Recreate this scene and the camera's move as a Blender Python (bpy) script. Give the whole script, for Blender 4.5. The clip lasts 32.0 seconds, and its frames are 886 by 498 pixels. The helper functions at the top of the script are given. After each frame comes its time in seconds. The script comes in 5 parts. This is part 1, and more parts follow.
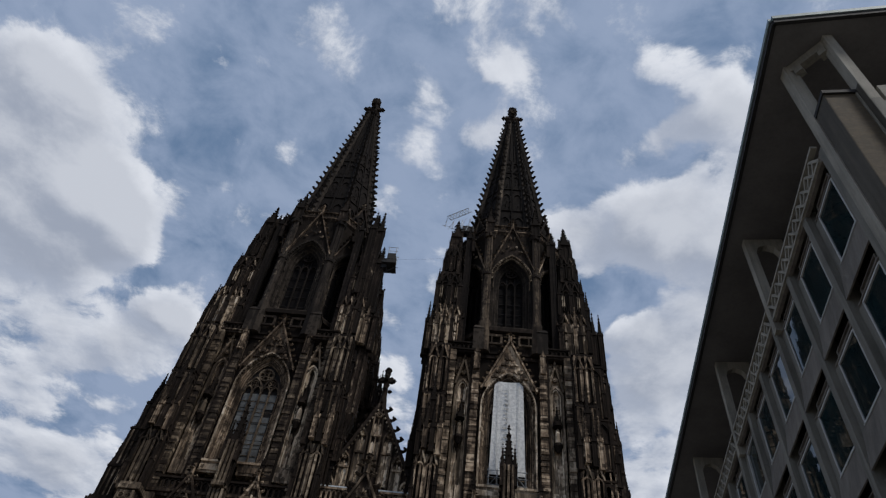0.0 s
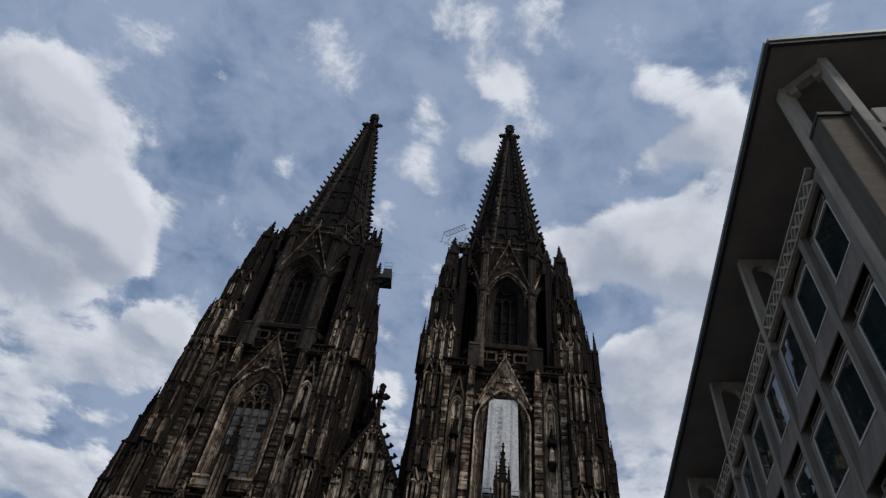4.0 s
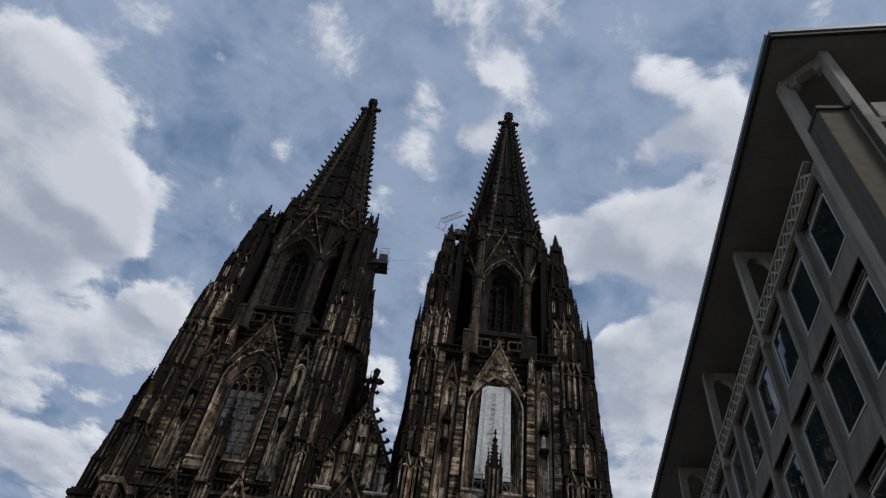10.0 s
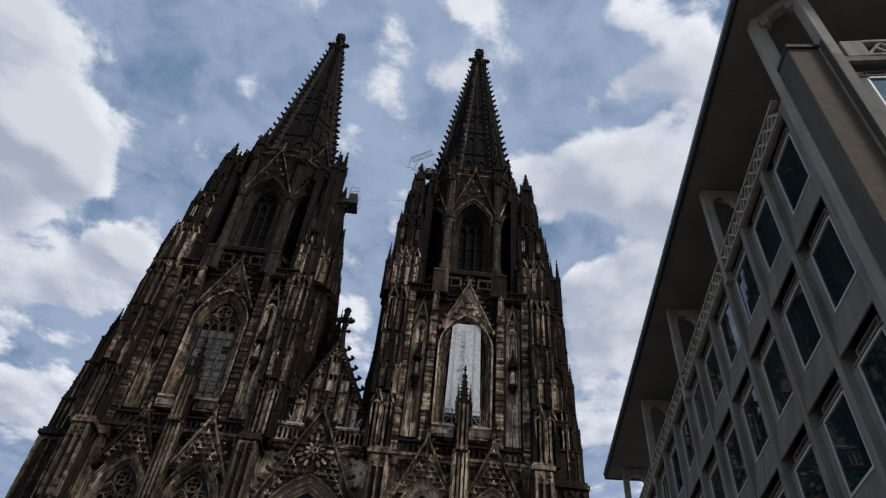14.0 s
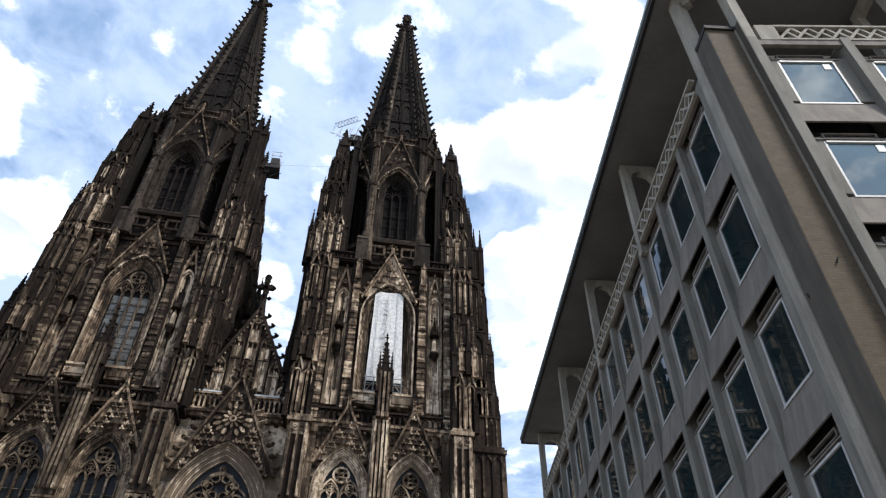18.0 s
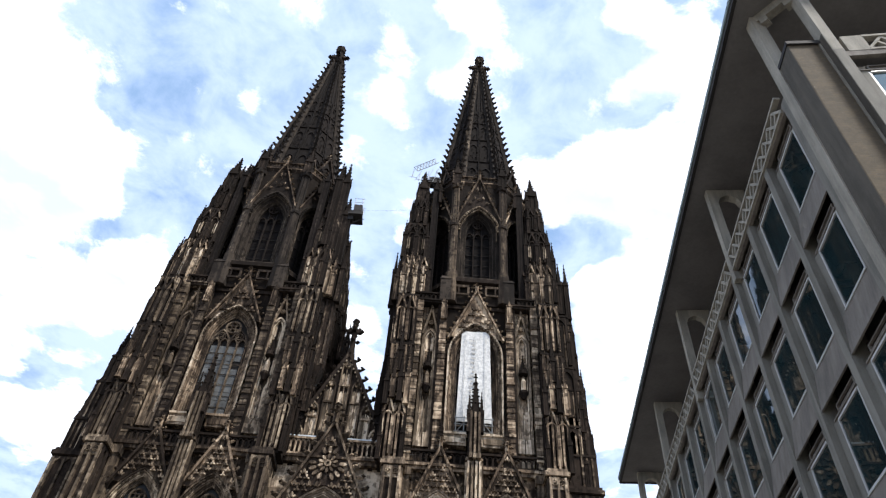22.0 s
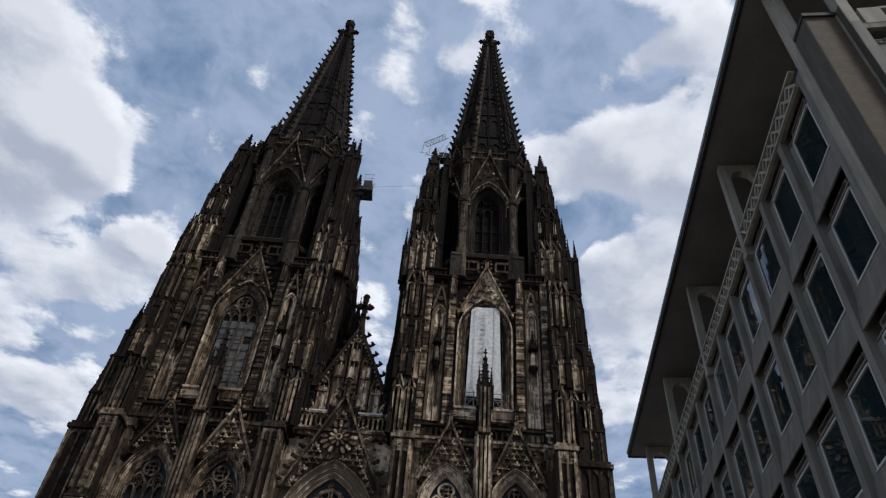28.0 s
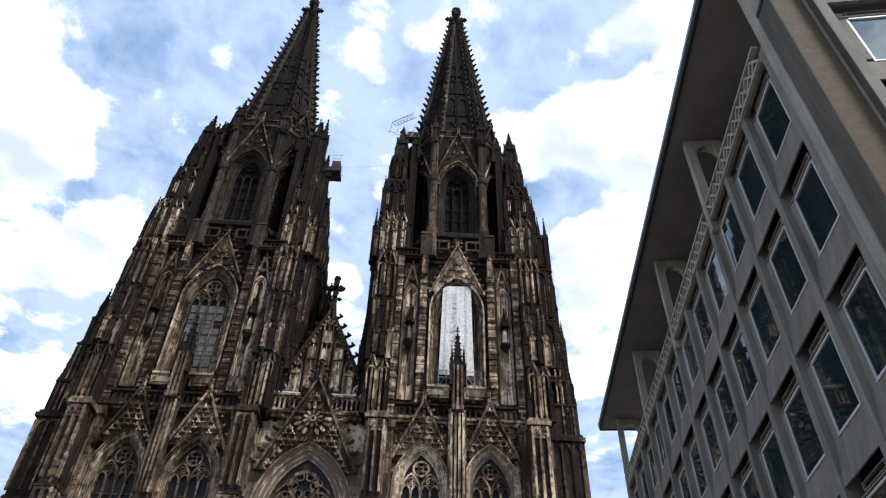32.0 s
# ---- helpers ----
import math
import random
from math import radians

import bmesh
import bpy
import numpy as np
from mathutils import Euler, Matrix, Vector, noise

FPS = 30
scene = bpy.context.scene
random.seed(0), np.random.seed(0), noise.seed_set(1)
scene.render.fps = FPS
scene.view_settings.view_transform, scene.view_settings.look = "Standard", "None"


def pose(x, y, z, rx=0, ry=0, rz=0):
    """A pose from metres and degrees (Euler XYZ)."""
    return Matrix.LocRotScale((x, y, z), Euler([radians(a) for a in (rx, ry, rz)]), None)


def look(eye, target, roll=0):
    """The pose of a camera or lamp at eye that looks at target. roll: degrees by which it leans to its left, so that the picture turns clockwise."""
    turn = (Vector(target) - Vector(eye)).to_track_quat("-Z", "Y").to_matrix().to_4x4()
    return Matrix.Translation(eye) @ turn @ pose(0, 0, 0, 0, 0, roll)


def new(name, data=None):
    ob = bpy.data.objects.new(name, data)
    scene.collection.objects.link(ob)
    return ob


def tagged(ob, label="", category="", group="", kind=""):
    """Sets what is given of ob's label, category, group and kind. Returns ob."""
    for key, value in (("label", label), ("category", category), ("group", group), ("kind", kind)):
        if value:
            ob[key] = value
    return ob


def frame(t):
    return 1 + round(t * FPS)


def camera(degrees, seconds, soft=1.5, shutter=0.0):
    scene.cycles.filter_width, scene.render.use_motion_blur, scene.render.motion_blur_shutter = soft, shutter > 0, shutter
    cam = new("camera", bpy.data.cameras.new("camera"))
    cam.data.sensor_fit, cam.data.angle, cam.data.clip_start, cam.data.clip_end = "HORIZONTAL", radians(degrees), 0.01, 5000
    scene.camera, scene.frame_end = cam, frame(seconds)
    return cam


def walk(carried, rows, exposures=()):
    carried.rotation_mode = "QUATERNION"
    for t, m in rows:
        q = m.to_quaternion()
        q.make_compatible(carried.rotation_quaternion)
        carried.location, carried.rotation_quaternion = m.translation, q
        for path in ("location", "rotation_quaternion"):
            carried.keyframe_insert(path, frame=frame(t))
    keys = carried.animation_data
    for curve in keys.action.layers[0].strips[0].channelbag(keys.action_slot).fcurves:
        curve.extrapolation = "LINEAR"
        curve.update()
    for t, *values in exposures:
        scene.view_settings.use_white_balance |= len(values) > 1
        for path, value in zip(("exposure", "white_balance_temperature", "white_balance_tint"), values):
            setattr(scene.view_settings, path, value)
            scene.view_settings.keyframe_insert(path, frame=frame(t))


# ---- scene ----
# ---- camera ----
cam = camera(63.06, 32.0, soft=1.25)
EYE = (10.98, -83.98, 1.6)
ROWS = [
    (0.0, -1.64, 50.45, -5.03),
    (0.5, -1.54, 50.70, -5.08),
    (1.0, -1.50, 50.75, -4.83),
    (1.5, -1.48, 50.76, -4.87),
    (2.0, -1.52, 49.85, -4.94),
    (2.5, -1.32, 50.36, -4.82),
    (3.0, -1.90, 51.54, -4.89),
    (3.5, -2.24, 51.75, -5.09),
    (5.5, -2.57, 51.88, -5.42),
    (6.0, -2.37, 51.67, -5.39),
    (6.5, -2.34, 51.82, -5.34),
    (7.0, -2.32, 51.81, -5.43),
    (7.5, -2.34, 51.30, -5.31),
    (8.0, -2.18, 51.14, -5.19),
    (8.5, -2.40, 51.14, -5.32),
    (9.0, -3.58, 48.21, -5.59),
    (9.5, -2.84, 50.33, -5.54),
    (10.0, -3.43, 50.81, -5.68),
    (10.5, -3.09, 50.56, -5.08),
    (11.0, -1.58, 49.93, -4.61),
    (11.5, -0.62, 49.78, -4.15),
    (12.0, -1.03, 49.84, -4.24),
    (12.5, -1.37, 49.37, -4.35),
    (13.0, -6.64, 46.79, -5.46),
    (13.5, -3.69, 47.58, -3.34),
    (14.0, -4.89, 46.13, -3.83),
    (14.5, -4.88, 46.74, -3.35),
    (16.5, -8.68, 45.39, -0.71),
    (17.0, -9.43, 45.10, -0.48),
    (17.5, -10.17, 44.52, -0.49),
    (18.0, -9.90, 43.83, -0.30),
    (18.5, -10.33, 43.33, 0.04),
    (19.0, -11.04, 43.02, 0.00),
    (19.5, -8.74, 43.19, 0.93),
    (20.0, -10.70, 42.63, 1.92),
    (20.5, -9.02, 42.65, 0.11),
    (21.0, -8.27, 43.42, -0.65),
    (21.5, -5.94, 46.13, -2.13),
    (22.0, -3.20, 46.69, -2.92),
    (22.5, -2.62, 47.00, -3.47),
    (23.0, -1.89, 47.51, -3.75),
    (23.5, -1.91, 47.63, -3.61),
    (24.0, -1.49, 48.02, -3.35),
    (24.5, -1.55, 47.54, -3.32),
    (25.0, -0.39, 46.96, -3.03),
    (25.5, -0.66, 46.81, -2.96),
    (27.5, -2.64, 45.34, -3.69),
    (28.0, -2.65, 44.74, -3.48),
    (28.5, -3.27, 44.64, -3.18),
    (29.0, -4.00, 44.55, -1.92),
    (29.5, -3.99, 44.34, -1.77),
    (30.0, -3.81, 44.20, -1.98),
    (30.5, -3.30, 43.12, -1.53),
    (31.0, -2.81, 42.13, -1.41),
    (31.5, -2.51, 42.48, -1.77),
    (32.0, -3.57, 43.15, -1.06),
]
EXPOSURES = [
    (0.0, 0.0, 6365, 10), (3.5, 0.0, 6367, 10), (12.0, 0.0, 6373, 10), (13.0, 0.0, 6374, 10), (14.0, 0.2, 6400, 10), (14.5, 0.4, 6413, 10),
    (16.5, 0.85, 6421, 10), (17.0, 0.98, 6450, 10), (18.0, 1.3, 6460, 10), (20.0, 1.4, 6480, 10), (21.0, 1.45, 6490, 10), (22.0, 1.48, 6500, 10),
    (23.5, 1.24, 6440, 10), (25.0, 0.78, 6446, 10), (25.5, 0.6, 6438, 10), (27.5, 0.3, 6409, 10), (28.5, 0.4, 6409, 10), (29.5, 0.65, 6424, 10),
    (30.0, 0.7, 6432, 10), (31.0, 1.1, 6448, 10), (32.0, 1.25, 6420, 10),
]
walk(cam, [(t, pose(*EYE, 90 + p, r, y)) for t, y, p, r in ROWS], EXPOSURES)

# ---- sky and sun ----
SUN_EL, SUN_AZ = radians(56), radians(134)   # azimuth clockwise from +y
world = bpy.data.worlds.new("world")
scene.world = world
world.use_nodes = True


class Nodes:
    """Short way to write node trees."""

    def __init__(self, tree):
        self.t = tree

    def n(self, kind, ins=None, **props):
        node = self.t.nodes.new(kind)
        if "operation" in props:
            node.operation = props["operation"]
        if "use_clamp" in props:
            node.use_clamp = props["use_clamp"]
        if "data_type" in props:
            node.data_type = props["data_type"]
        if "interpolation_type" in props:
            node.interpolation_type = props["interpolation_type"]
        if "noise_dimensions" in props:
            node.noise_dimensions = props["noise_dimensions"]
        for k, v in (ins or {}).items():
            sock = node.inputs[k]
            if isinstance(v, bpy.types.NodeSocket):
                self.t.links.new(v, sock)
            else:
                sock.default_value = v
        return node

    def math(self, op, a, b=0.0, c=0.0, clamp=False):
        return self.n("ShaderNodeMath", {0: a, 1: b, 2: c}, operation=op, use_clamp=clamp).outputs[0]

    def mix(self, f, a, b):
        m = self.n("ShaderNodeMix", {0: f, 6: a, 7: b}, data_type="RGBA")
        return m.outputs[2]

    def noise(self, vec, scale, detail=4, rough=0.55, dist=0.0):
        return self.n("ShaderNodeTexNoise", {"Vector": vec, "Scale": scale, "Detail": detail, "Roughness": rough, "Distortion": dist}).outputs["Fac"]

    def ramp(self, f, lo, hi):
        return self.n("ShaderNodeMapRange", {0: f, 1: lo, 2: hi, 3: 0.0, 4: 1.0}, interpolation_type="SMOOTHSTEP").outputs[0]


def sky_world():
    N = Nodes(world.node_tree)
    world.node_tree.nodes.clear()
    sky = N.n("ShaderNodeTexSky")
    sky.sky_type, sky.sun_disc, sky.sun_elevation, sky.sun_rotation = "NISHITA", False, SUN_EL, SUN_AZ
    sky.altitude, sky.air_density, sky.dust_density = 50.0, 1.0, 2.0
    way = N.n("ShaderNodeTexCoord").outputs["Generated"]
    # clouds lie on a flat layer overhead: project the direction on it
    sep = N.n("ShaderNodeSeparateXYZ", {0: way})
    up = N.math("MAXIMUM", sep.outputs[2], 0.06)
    px, py = N.math("DIVIDE", sep.outputs[0], up), N.math("DIVIDE", sep.outputs[1], up)
    flat = N.n("ShaderNodeCombineXYZ", {0: px, 1: py, 2: 0.0}).outputs[0]
    warp = N.n("ShaderNodeTexNoise", {"Vector": flat, "Scale": 4.0, "Detail": 5.0}).outputs["Color"]
    bent = N.n("ShaderNodeVectorMath", {0: warp, 1: (0.16, 0.16, 0.0), 2: flat}, operation="MULTIPLY_ADD").outputs[0]
    veil = N.math("ADD", N.math("MULTIPLY", N.noise(flat, 2.4, 9, 0.60, 0.5), 0.55), N.math("MULTIPLY", N.noise(flat, 8.5, 6, 0.58, 0.35), 0.45))

    def cover_at(p, q):
        cover = N.math("ADD", N.math("MULTIPLY_ADD", N.noise(p, 2.9, 10, 0.60, 0.3), 0.50, -0.02), N.math("MULTIPLY", N.noise(p, 8.0, 10, 0.66, 0.25), 0.50))
        # rounded cauliflower lobes
        cells = N.n("ShaderNodeTexVoronoi", {"Vector": q, "Scale": 9.0})
        cells.feature = "SMOOTH_F1"
        cells.inputs["Smoothness"].default_value = 0.5
        lobes = cells.outputs["Distance"]
        cover = N.math("ADD", cover, N.math("MULTIPLY", N.math("SUBTRACT", 0.56, lobes), 0.26))
        # cumulus heaps: centre on the layer, radius, how thick
        for cx, cy, rad, amt in HEAPS:
            d = N.n("ShaderNodeVectorMath", {0: q, 1: (cx + 0.08, cy + 0.08, 0.0)}, operation="DISTANCE").outputs["Value"]
            cover = N.math("ADD", cover, N.math("MULTIPLY", N.ramp(d, rad * 1.7, rad * 0.2), amt))
        return cover
    cover = cover_at(flat, bent)
    # a second sample a little towards the sun tells lit rims from shaded bellies
    step = (math.sin(SUN_AZ) * 0.06, math.cos(SUN_AZ) * 0.06, 0.0)
    sunward = cover_at(N.n("ShaderNodeVectorMath", {0: flat, 1: step}, operation="ADD").outputs[0], N.n("ShaderNodeVectorMath", {0: bent, 1: step}, operation="ADD").outputs[0])
    heap = N.ramp(cover, 0.53, 0.65)
    core = N.ramp(cover, 0.62, 0.90)
    thin = N.ramp(veil, 0.31, 0.57)
    blue = N.mix(0.75, sky.outputs[0], (2.5, 4.2, 7.0, 1))
    puff = N.math("MULTIPLY", N.math("SUBTRACT", N.noise(flat, 10.0, 7, 0.62, 0.4), 0.5), 0.42)
    facing = N.ramp(N.math("ADD", N.math("SUBTRACT", cover, sunward), puff), -0.24, 0.28)
    lit = N.mix(facing, (7.2, 8.0, 9.7, 1), (14.0, 14.4, 15.3, 1))
    grey = N.mix(facing, (6.2, 6.9, 8.4, 1), (10.2, 10.7, 11.8, 1))
    c = N.mix(N.math("MULTIPLY", thin, 0.88), blue, (5.9, 7.2, 9.8, 1))
    c = N.mix(heap, c, N.mix(N.math("MULTIPLY", core, 0.85), lit, grey))
    bg = N.n("ShaderNodeBackground", {"Color": c, "Strength": 0.052})
    out = N.n("ShaderNodeOutputWorld", {"Surface": bg.outputs[0]})


LEFT_BANK = [
    (-0.685, 0.542, 0.08, 0.34), (-0.7, 0.67, 0.1, 0.34), (-0.688, 0.787, 0.093, 0.34), (-0.791, 0.828, 0.134, 0.29), (-0.663, 0.84, 0.058, 0.27), (-0.784, 0.933, 0.092, 0.18),
    (-0.889, 0.721, 0.192, 0.31), (-1.046, 1.021, 0.218, 0.18), (-0.636, 1.056, 0.06, 0.29), (-0.707, 1.155, 0.092, 0.18), (-0.599, 1.091, 0.052, 0.16), (-0.856, 1.157, 0.109, 0.11),
    (-0.982, 1.691, 0.155, 0.22), (-1.068, 1.641, 0.119, 0.16), (-1.139, 1.422, 0.211, 0.16), (-0.148, 0.732, 0.019, 0.06), (-0.074, 0.67, 0.031, 0.07), (-0.186, 1.175, 0.068, 0.13),
]
RIGHT_BANK = [
    (0.138, 0.782, 0.038, 0.2), (0.215, 0.749, 0.061, 0.28), (0.292, 0.722, 0.066, 0.3), (0.377, 0.737, 0.078, 0.3), (0.317, 0.806, 0.057, 0.22), (0.185, 0.828, 0.041, 0.16),
    (0.307, 1.017, 0.056, 0.24), (0.385, 1.04, 0.094, 0.28), (0.366, 1.155, 0.082, 0.2), (0.364, 1.313, 0.1, 0.12), (0.433, 1.507, 0.114, 0.18), (0.303, 0.521, 0.05, 0.22),
    (0.362, 0.534, 0.054, 0.26), (0.295, 0.59, 0.039, 0.16), (0.23, 0.452, 0.04, 0.18), (0.304, 0.454, 0.051, 0.22), (0.448, 0.585, 0.105, 0.22), (0.508, 0.837, 0.131, 0.24),
    (0.554, 1.148, 0.15, 0.2),
]
HIGH_PUFFS = [
    (0.04, 0.487, 0.039, 0.12), (0.068, 0.544, 0.032, 0.08), (0.007, 0.456, 0.037, 0.10), (-0.227, 0.499, 0.052, 0.06), (-0.118, 0.525, 0.055, 0.06), (-0.428, 0.496, 0.023, 0.08),
    (-0.349, 0.506, 0.026, 0.07), (-0.028, 0.592, 0.032, 0.05), (-0.065, 0.393, 0.062, 0.08), (0.128, 0.384, 0.062, 0.09), (-0.269, 0.403, 0.071, 0.06),
]
HEAPS = LEFT_BANK + RIGHT_BANK + HIGH_PUFFS
sky_world()
sun = new("sun", bpy.data.lights.new("sun", "SUN"))
sun.data.energy, sun.data.angle, sun.data.color = 2.0, radians(12), (1.0, 0.95, 0.88)
sun.matrix_world = look((math.sin(SUN_AZ) * math.cos(SUN_EL) * 300, math.cos(SUN_AZ) * math.cos(SUN_EL) * 300, math.sin(SUN_EL) * 300), (0, 0, 0))


# ---- materials ----
def material(name, rough=0.8, metallic=0.0, spec=0.5):
    m = bpy.data.materials.new(name)
    m.use_nodes = True
    N = Nodes(m.node_tree)
    b = m.node_tree.nodes["Principled BSDF"]
    b.inputs["Roughness"].default_value, b.inputs["Metallic"].default_value = rough, metallic
    b.inputs["Specular IOR Level"].default_value = spec
    return m, N, b


def link(N, out, sock):
    N.t.links.new(out, sock)


def bump(N, b, height, strength, dist=0.05):
    bp = N.n("ShaderNodeBump", {"Height": height, "Strength": strength, "Distance": dist})
    link(N, bp.outputs[0], b.inputs["Normal"])


def world_pos(N):
    return N.n("ShaderNodeNewGeometry").outputs["Position"]


def stone_material(name, dark, mid, light, amount):
    """Soot-blackened trachyte and sandstone: black crust, brown stone, pale renewed blocks."""
    m, N, b = material(name, 0.95, 0.0, 0.1)
    p = world_pos(N)
    rnd = N.n("ShaderNodeObjectInfo").outputs["Random"]
    stretch = N.n("ShaderNodeMapping", {"Vector": p, "Scale": (1.35, 1.35, 0.2)}).outputs[0]
    soot = N.noise(stretch, 1.1, 7, 0.68, 0.3)
    patch = N.noise(p, 0.16, 3, 0.5)
    grain = N.noise(p, 3.2, 5, 0.65)
    # squared blocks, each with its own tone
    q = N.n("ShaderNodeVectorMath", {0: p, 1: (0.7, 0.7, 0.34)}, operation="DIVIDE").outputs[0]
    cell = N.n("ShaderNodeTexWhiteNoise", {"Vector": N.n("ShaderNodeVectorMath", {0: q}, operation="FLOOR").outputs[0]}, noise_dimensions="3D").outputs["Value"]
    s = N.math("ADD", N.math("MULTIPLY", soot, 1.0), N.math("MULTIPLY", patch, 0.5))
    s = N.math("ADD", s, N.math("MULTIPLY", N.math("SUBTRACT", rnd, 0.5), 0.30))
    s = N.math("ADD", s, N.math("MULTIPLY", N.math("SUBTRACT", cell, 0.5), 0.05))
    isle = N.n("ShaderNodeNewGeometry").outputs["Random Per Island"]
    s = N.math("ADD", s, N.math("MULTIPLY", N.math("SUBTRACT", isle, 0.5), 0.28))
    base = N.mix(N.ramp(s, 0.60, 0.98), dark, mid)
    pale = N.math("ADD", N.ramp(N.math("ADD", s, N.math("MULTIPLY", cell, 0.09)), 0.98 - amount, 1.2 - amount), 0.0)
    base = N.mix(pale, base, light)
    base = N.mix(N.math("MULTIPLY", N.ramp(grain, 0.3, 0.75), 0.45), base, N.mix(0.5, base, dark))
    # single blocks that the soot has blackened, and pitted edges
    q2 = N.n("ShaderNodeVectorMath", {0: p, 1: (0.42, 0.42, 0.48)}, operation="DIVIDE").outputs[0]
    bent = N.n("ShaderNodeVectorMath", {0: q2, 1: N.n("ShaderNodeTexNoise", {"Vector": p, "Scale": 2.5, "Detail": 3.0}).outputs["Color"]}, operation="ADD").outputs[0]
    cell2 = N.n("ShaderNodeTexWhiteNoise", {"Vector": N.n("ShaderNodeVectorMath", {0: bent}, operation="FLOOR").outputs[0]}, noise_dimensions="3D").outputs["Value"]
    black = N.ramp(N.math("ADD", cell2, N.math("MULTIPLY", N.math("SUBTRACT", soot, 0.5), 0.8)), 0.34, 0.22)
    base = N.mix(N.math("MULTIPLY", black, 0.72), base, dark)
    link(N, base, b.inputs["Base Color"])
    bump(N, b, N.math("ADD", N.math("MULTIPLY", grain, 0.6), N.math("MULTIPLY", cell, 0.2)), 0.6, 0.12)
    return m


STONE = stone_material("weathered_stone", (0.021, 0.015, 0.011, 1), (0.268, 0.193, 0.130, 1), (0.579, 0.450, 0.313, 1), 0.08)
PALE = stone_material("pale_stone", (0.086, 0.065, 0.045, 1), (0.540, 0.420, 0.300, 1), (0.739, 0.615, 0.465, 1), 0.14)
# soot black; also carries the painted shade of tower sides and pier flanks
BLACK = stone_material("sooty_shaded_stone", (0.011, 0.008, 0.006, 1), (0.035, 0.025, 0.019, 1), (0.328, 0.253, 0.178, 1), -0.06)

TAN = stone_material("tan_stone", (0.038, 0.028, 0.020, 1), (0.365, 0.272, 0.187, 1), (0.639, 0.515, 0.369, 1), 0.10)
FRESH = stone_material("renewed_stone", (0.164, 0.124, 0.089, 1), (0.540, 0.420, 0.300, 1), (0.739, 0.615, 0.465, 1), 0.16)
# black crust; on the nave-side piers it also paints their shade
CRUST_SHADE = stone_material("crust_and_shade", (0.008, 0.006, 0.005, 1), (0.017, 0.013, 0.011, 1), (0.126, 0.101, 0.076, 1), -0.14)
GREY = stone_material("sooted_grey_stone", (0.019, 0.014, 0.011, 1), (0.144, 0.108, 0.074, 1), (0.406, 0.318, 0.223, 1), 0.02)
SPIRE = stone_material("spire_stone", (0.015, 0.012, 0.010, 1), (0.056, 0.044, 0.034, 1), (0.251, 0.197, 0.143, 1), -0.05)


def plain(name, col, rough=0.7, metallic=0.0, var=0.25, scale=1.5, spec=0.4, bumpy=0.3):
    m, N, b = material(name, rough, metallic, spec)
    p = world_pos(N)
    big, fine = N.noise(p, scale, 5, 0.6), N.noise(p, scale * 14, 4, 0.6)
    f = N.math("ADD", N.math("MULTIPLY", big, 0.7), N.math("MULTIPLY", fine, 0.3))
    lo = tuple(c * (1 - var) for c in col) + (1,)
    hi = tuple(min(1, c * (1 + var)) for c in col) + (1,)
    link(N, N.mix(N.ramp(f, 0.3, 0.7), lo, hi), b.inputs["Base Color"])
    bump(N, b, fine, bumpy, 0.01)
    return m


def concrete_material(name, col):
    m, N, b = material(name, 0.85, 0.0, 0.3)
    p = world_pos(N)
    streak = N.noise(N.n("ShaderNodeMapping", {"Vector": p, "Scale": (2.2, 2.2, 0.25)}).outputs[0], 1.6, 6, 0.65, 0.2)
    big, fine = N.noise(p, 0.6, 4, 0.6), N.noise(p, 26.0, 4, 0.7)
    f = N.math("ADD", N.math("ADD", N.math("MULTIPLY", streak, 0.5), N.math("MULTIPLY", big, 0.3)), N.math("MULTIPLY", fine, 0.2))
    lo, hi = tuple(c * 0.62 for c in col) + (1,), tuple(c * 1.25 for c in col) + (1,)
    c = N.mix(N.ramp(f, 0.34, 0.66), lo, hi)
    stain = N.ramp(N.noise(p, 1.1, 6, 0.7, 0.6), 0.60, 0.72)
    c = N.mix(N.math("MULTIPLY", stain, 0.35), c, (col[0] * 1.6, col[1] * 1.55, col[2] * 1.45, 1))
    link(N, c, b.inputs["Base Color"])
    bump(N, b, fine, 0.5, 0.012)
    return m


CONCRETE = concrete_material("exposed_concrete", (0.152, 0.134, 0.114))
LIGHT_CONCRETE = concrete_material("pale_concrete", (0.255, 0.234, 0.192))
MULLION = concrete_material("grey_green_concrete", (0.160, 0.150, 0.127))
# dark tone for faces turned from the sun: pier side, mullion flank
SIDE_SHADE = concrete_material("side_shade_concrete", (0.078, 0.068, 0.053))
SOFFIT = plain("soffit_paint", (0.112, 0.104, 0.099), 0.8, 0, 0.2, 0.5)
FASCIA = plain("roof_edge_metal", (0.16, 0.20, 0.20), 0.6, 0.2, 0.15, 2.0)
DARKMETAL = plain("dark_metal", (0.014, 0.012, 0.011), 0.8, 0.0, 0.2, 3.0)
ALU = plain("window_aluminium", (0.38, 0.375, 0.36), 0.5, 0.0, 0.1, 3.0)
# near-black colour for the deep shade behind the office grid
RECESS_SHADE = plain("recess_shade_panel", (0.022, 0.018, 0.016), 0.7, 0, 0.3, 2.0)
SCAFFOLD = plain("galvanised_steel", (0.36, 0.38, 0.40), 0.45, 0.7, 0.15, 5.0)
FLASH = plain("pale_lead_flashing", (0.52, 0.55, 0.55), 0.5, 0.3, 0.2, 1.5)
LEAD = plain("lead_roof", (0.11, 0.12, 0.12), 0.6, 0.3, 0.25, 0.7)
PAVING = plain("stone_paving", (0.22, 0.205, 0.18), 0.85, 0, 0.3, 0.8)
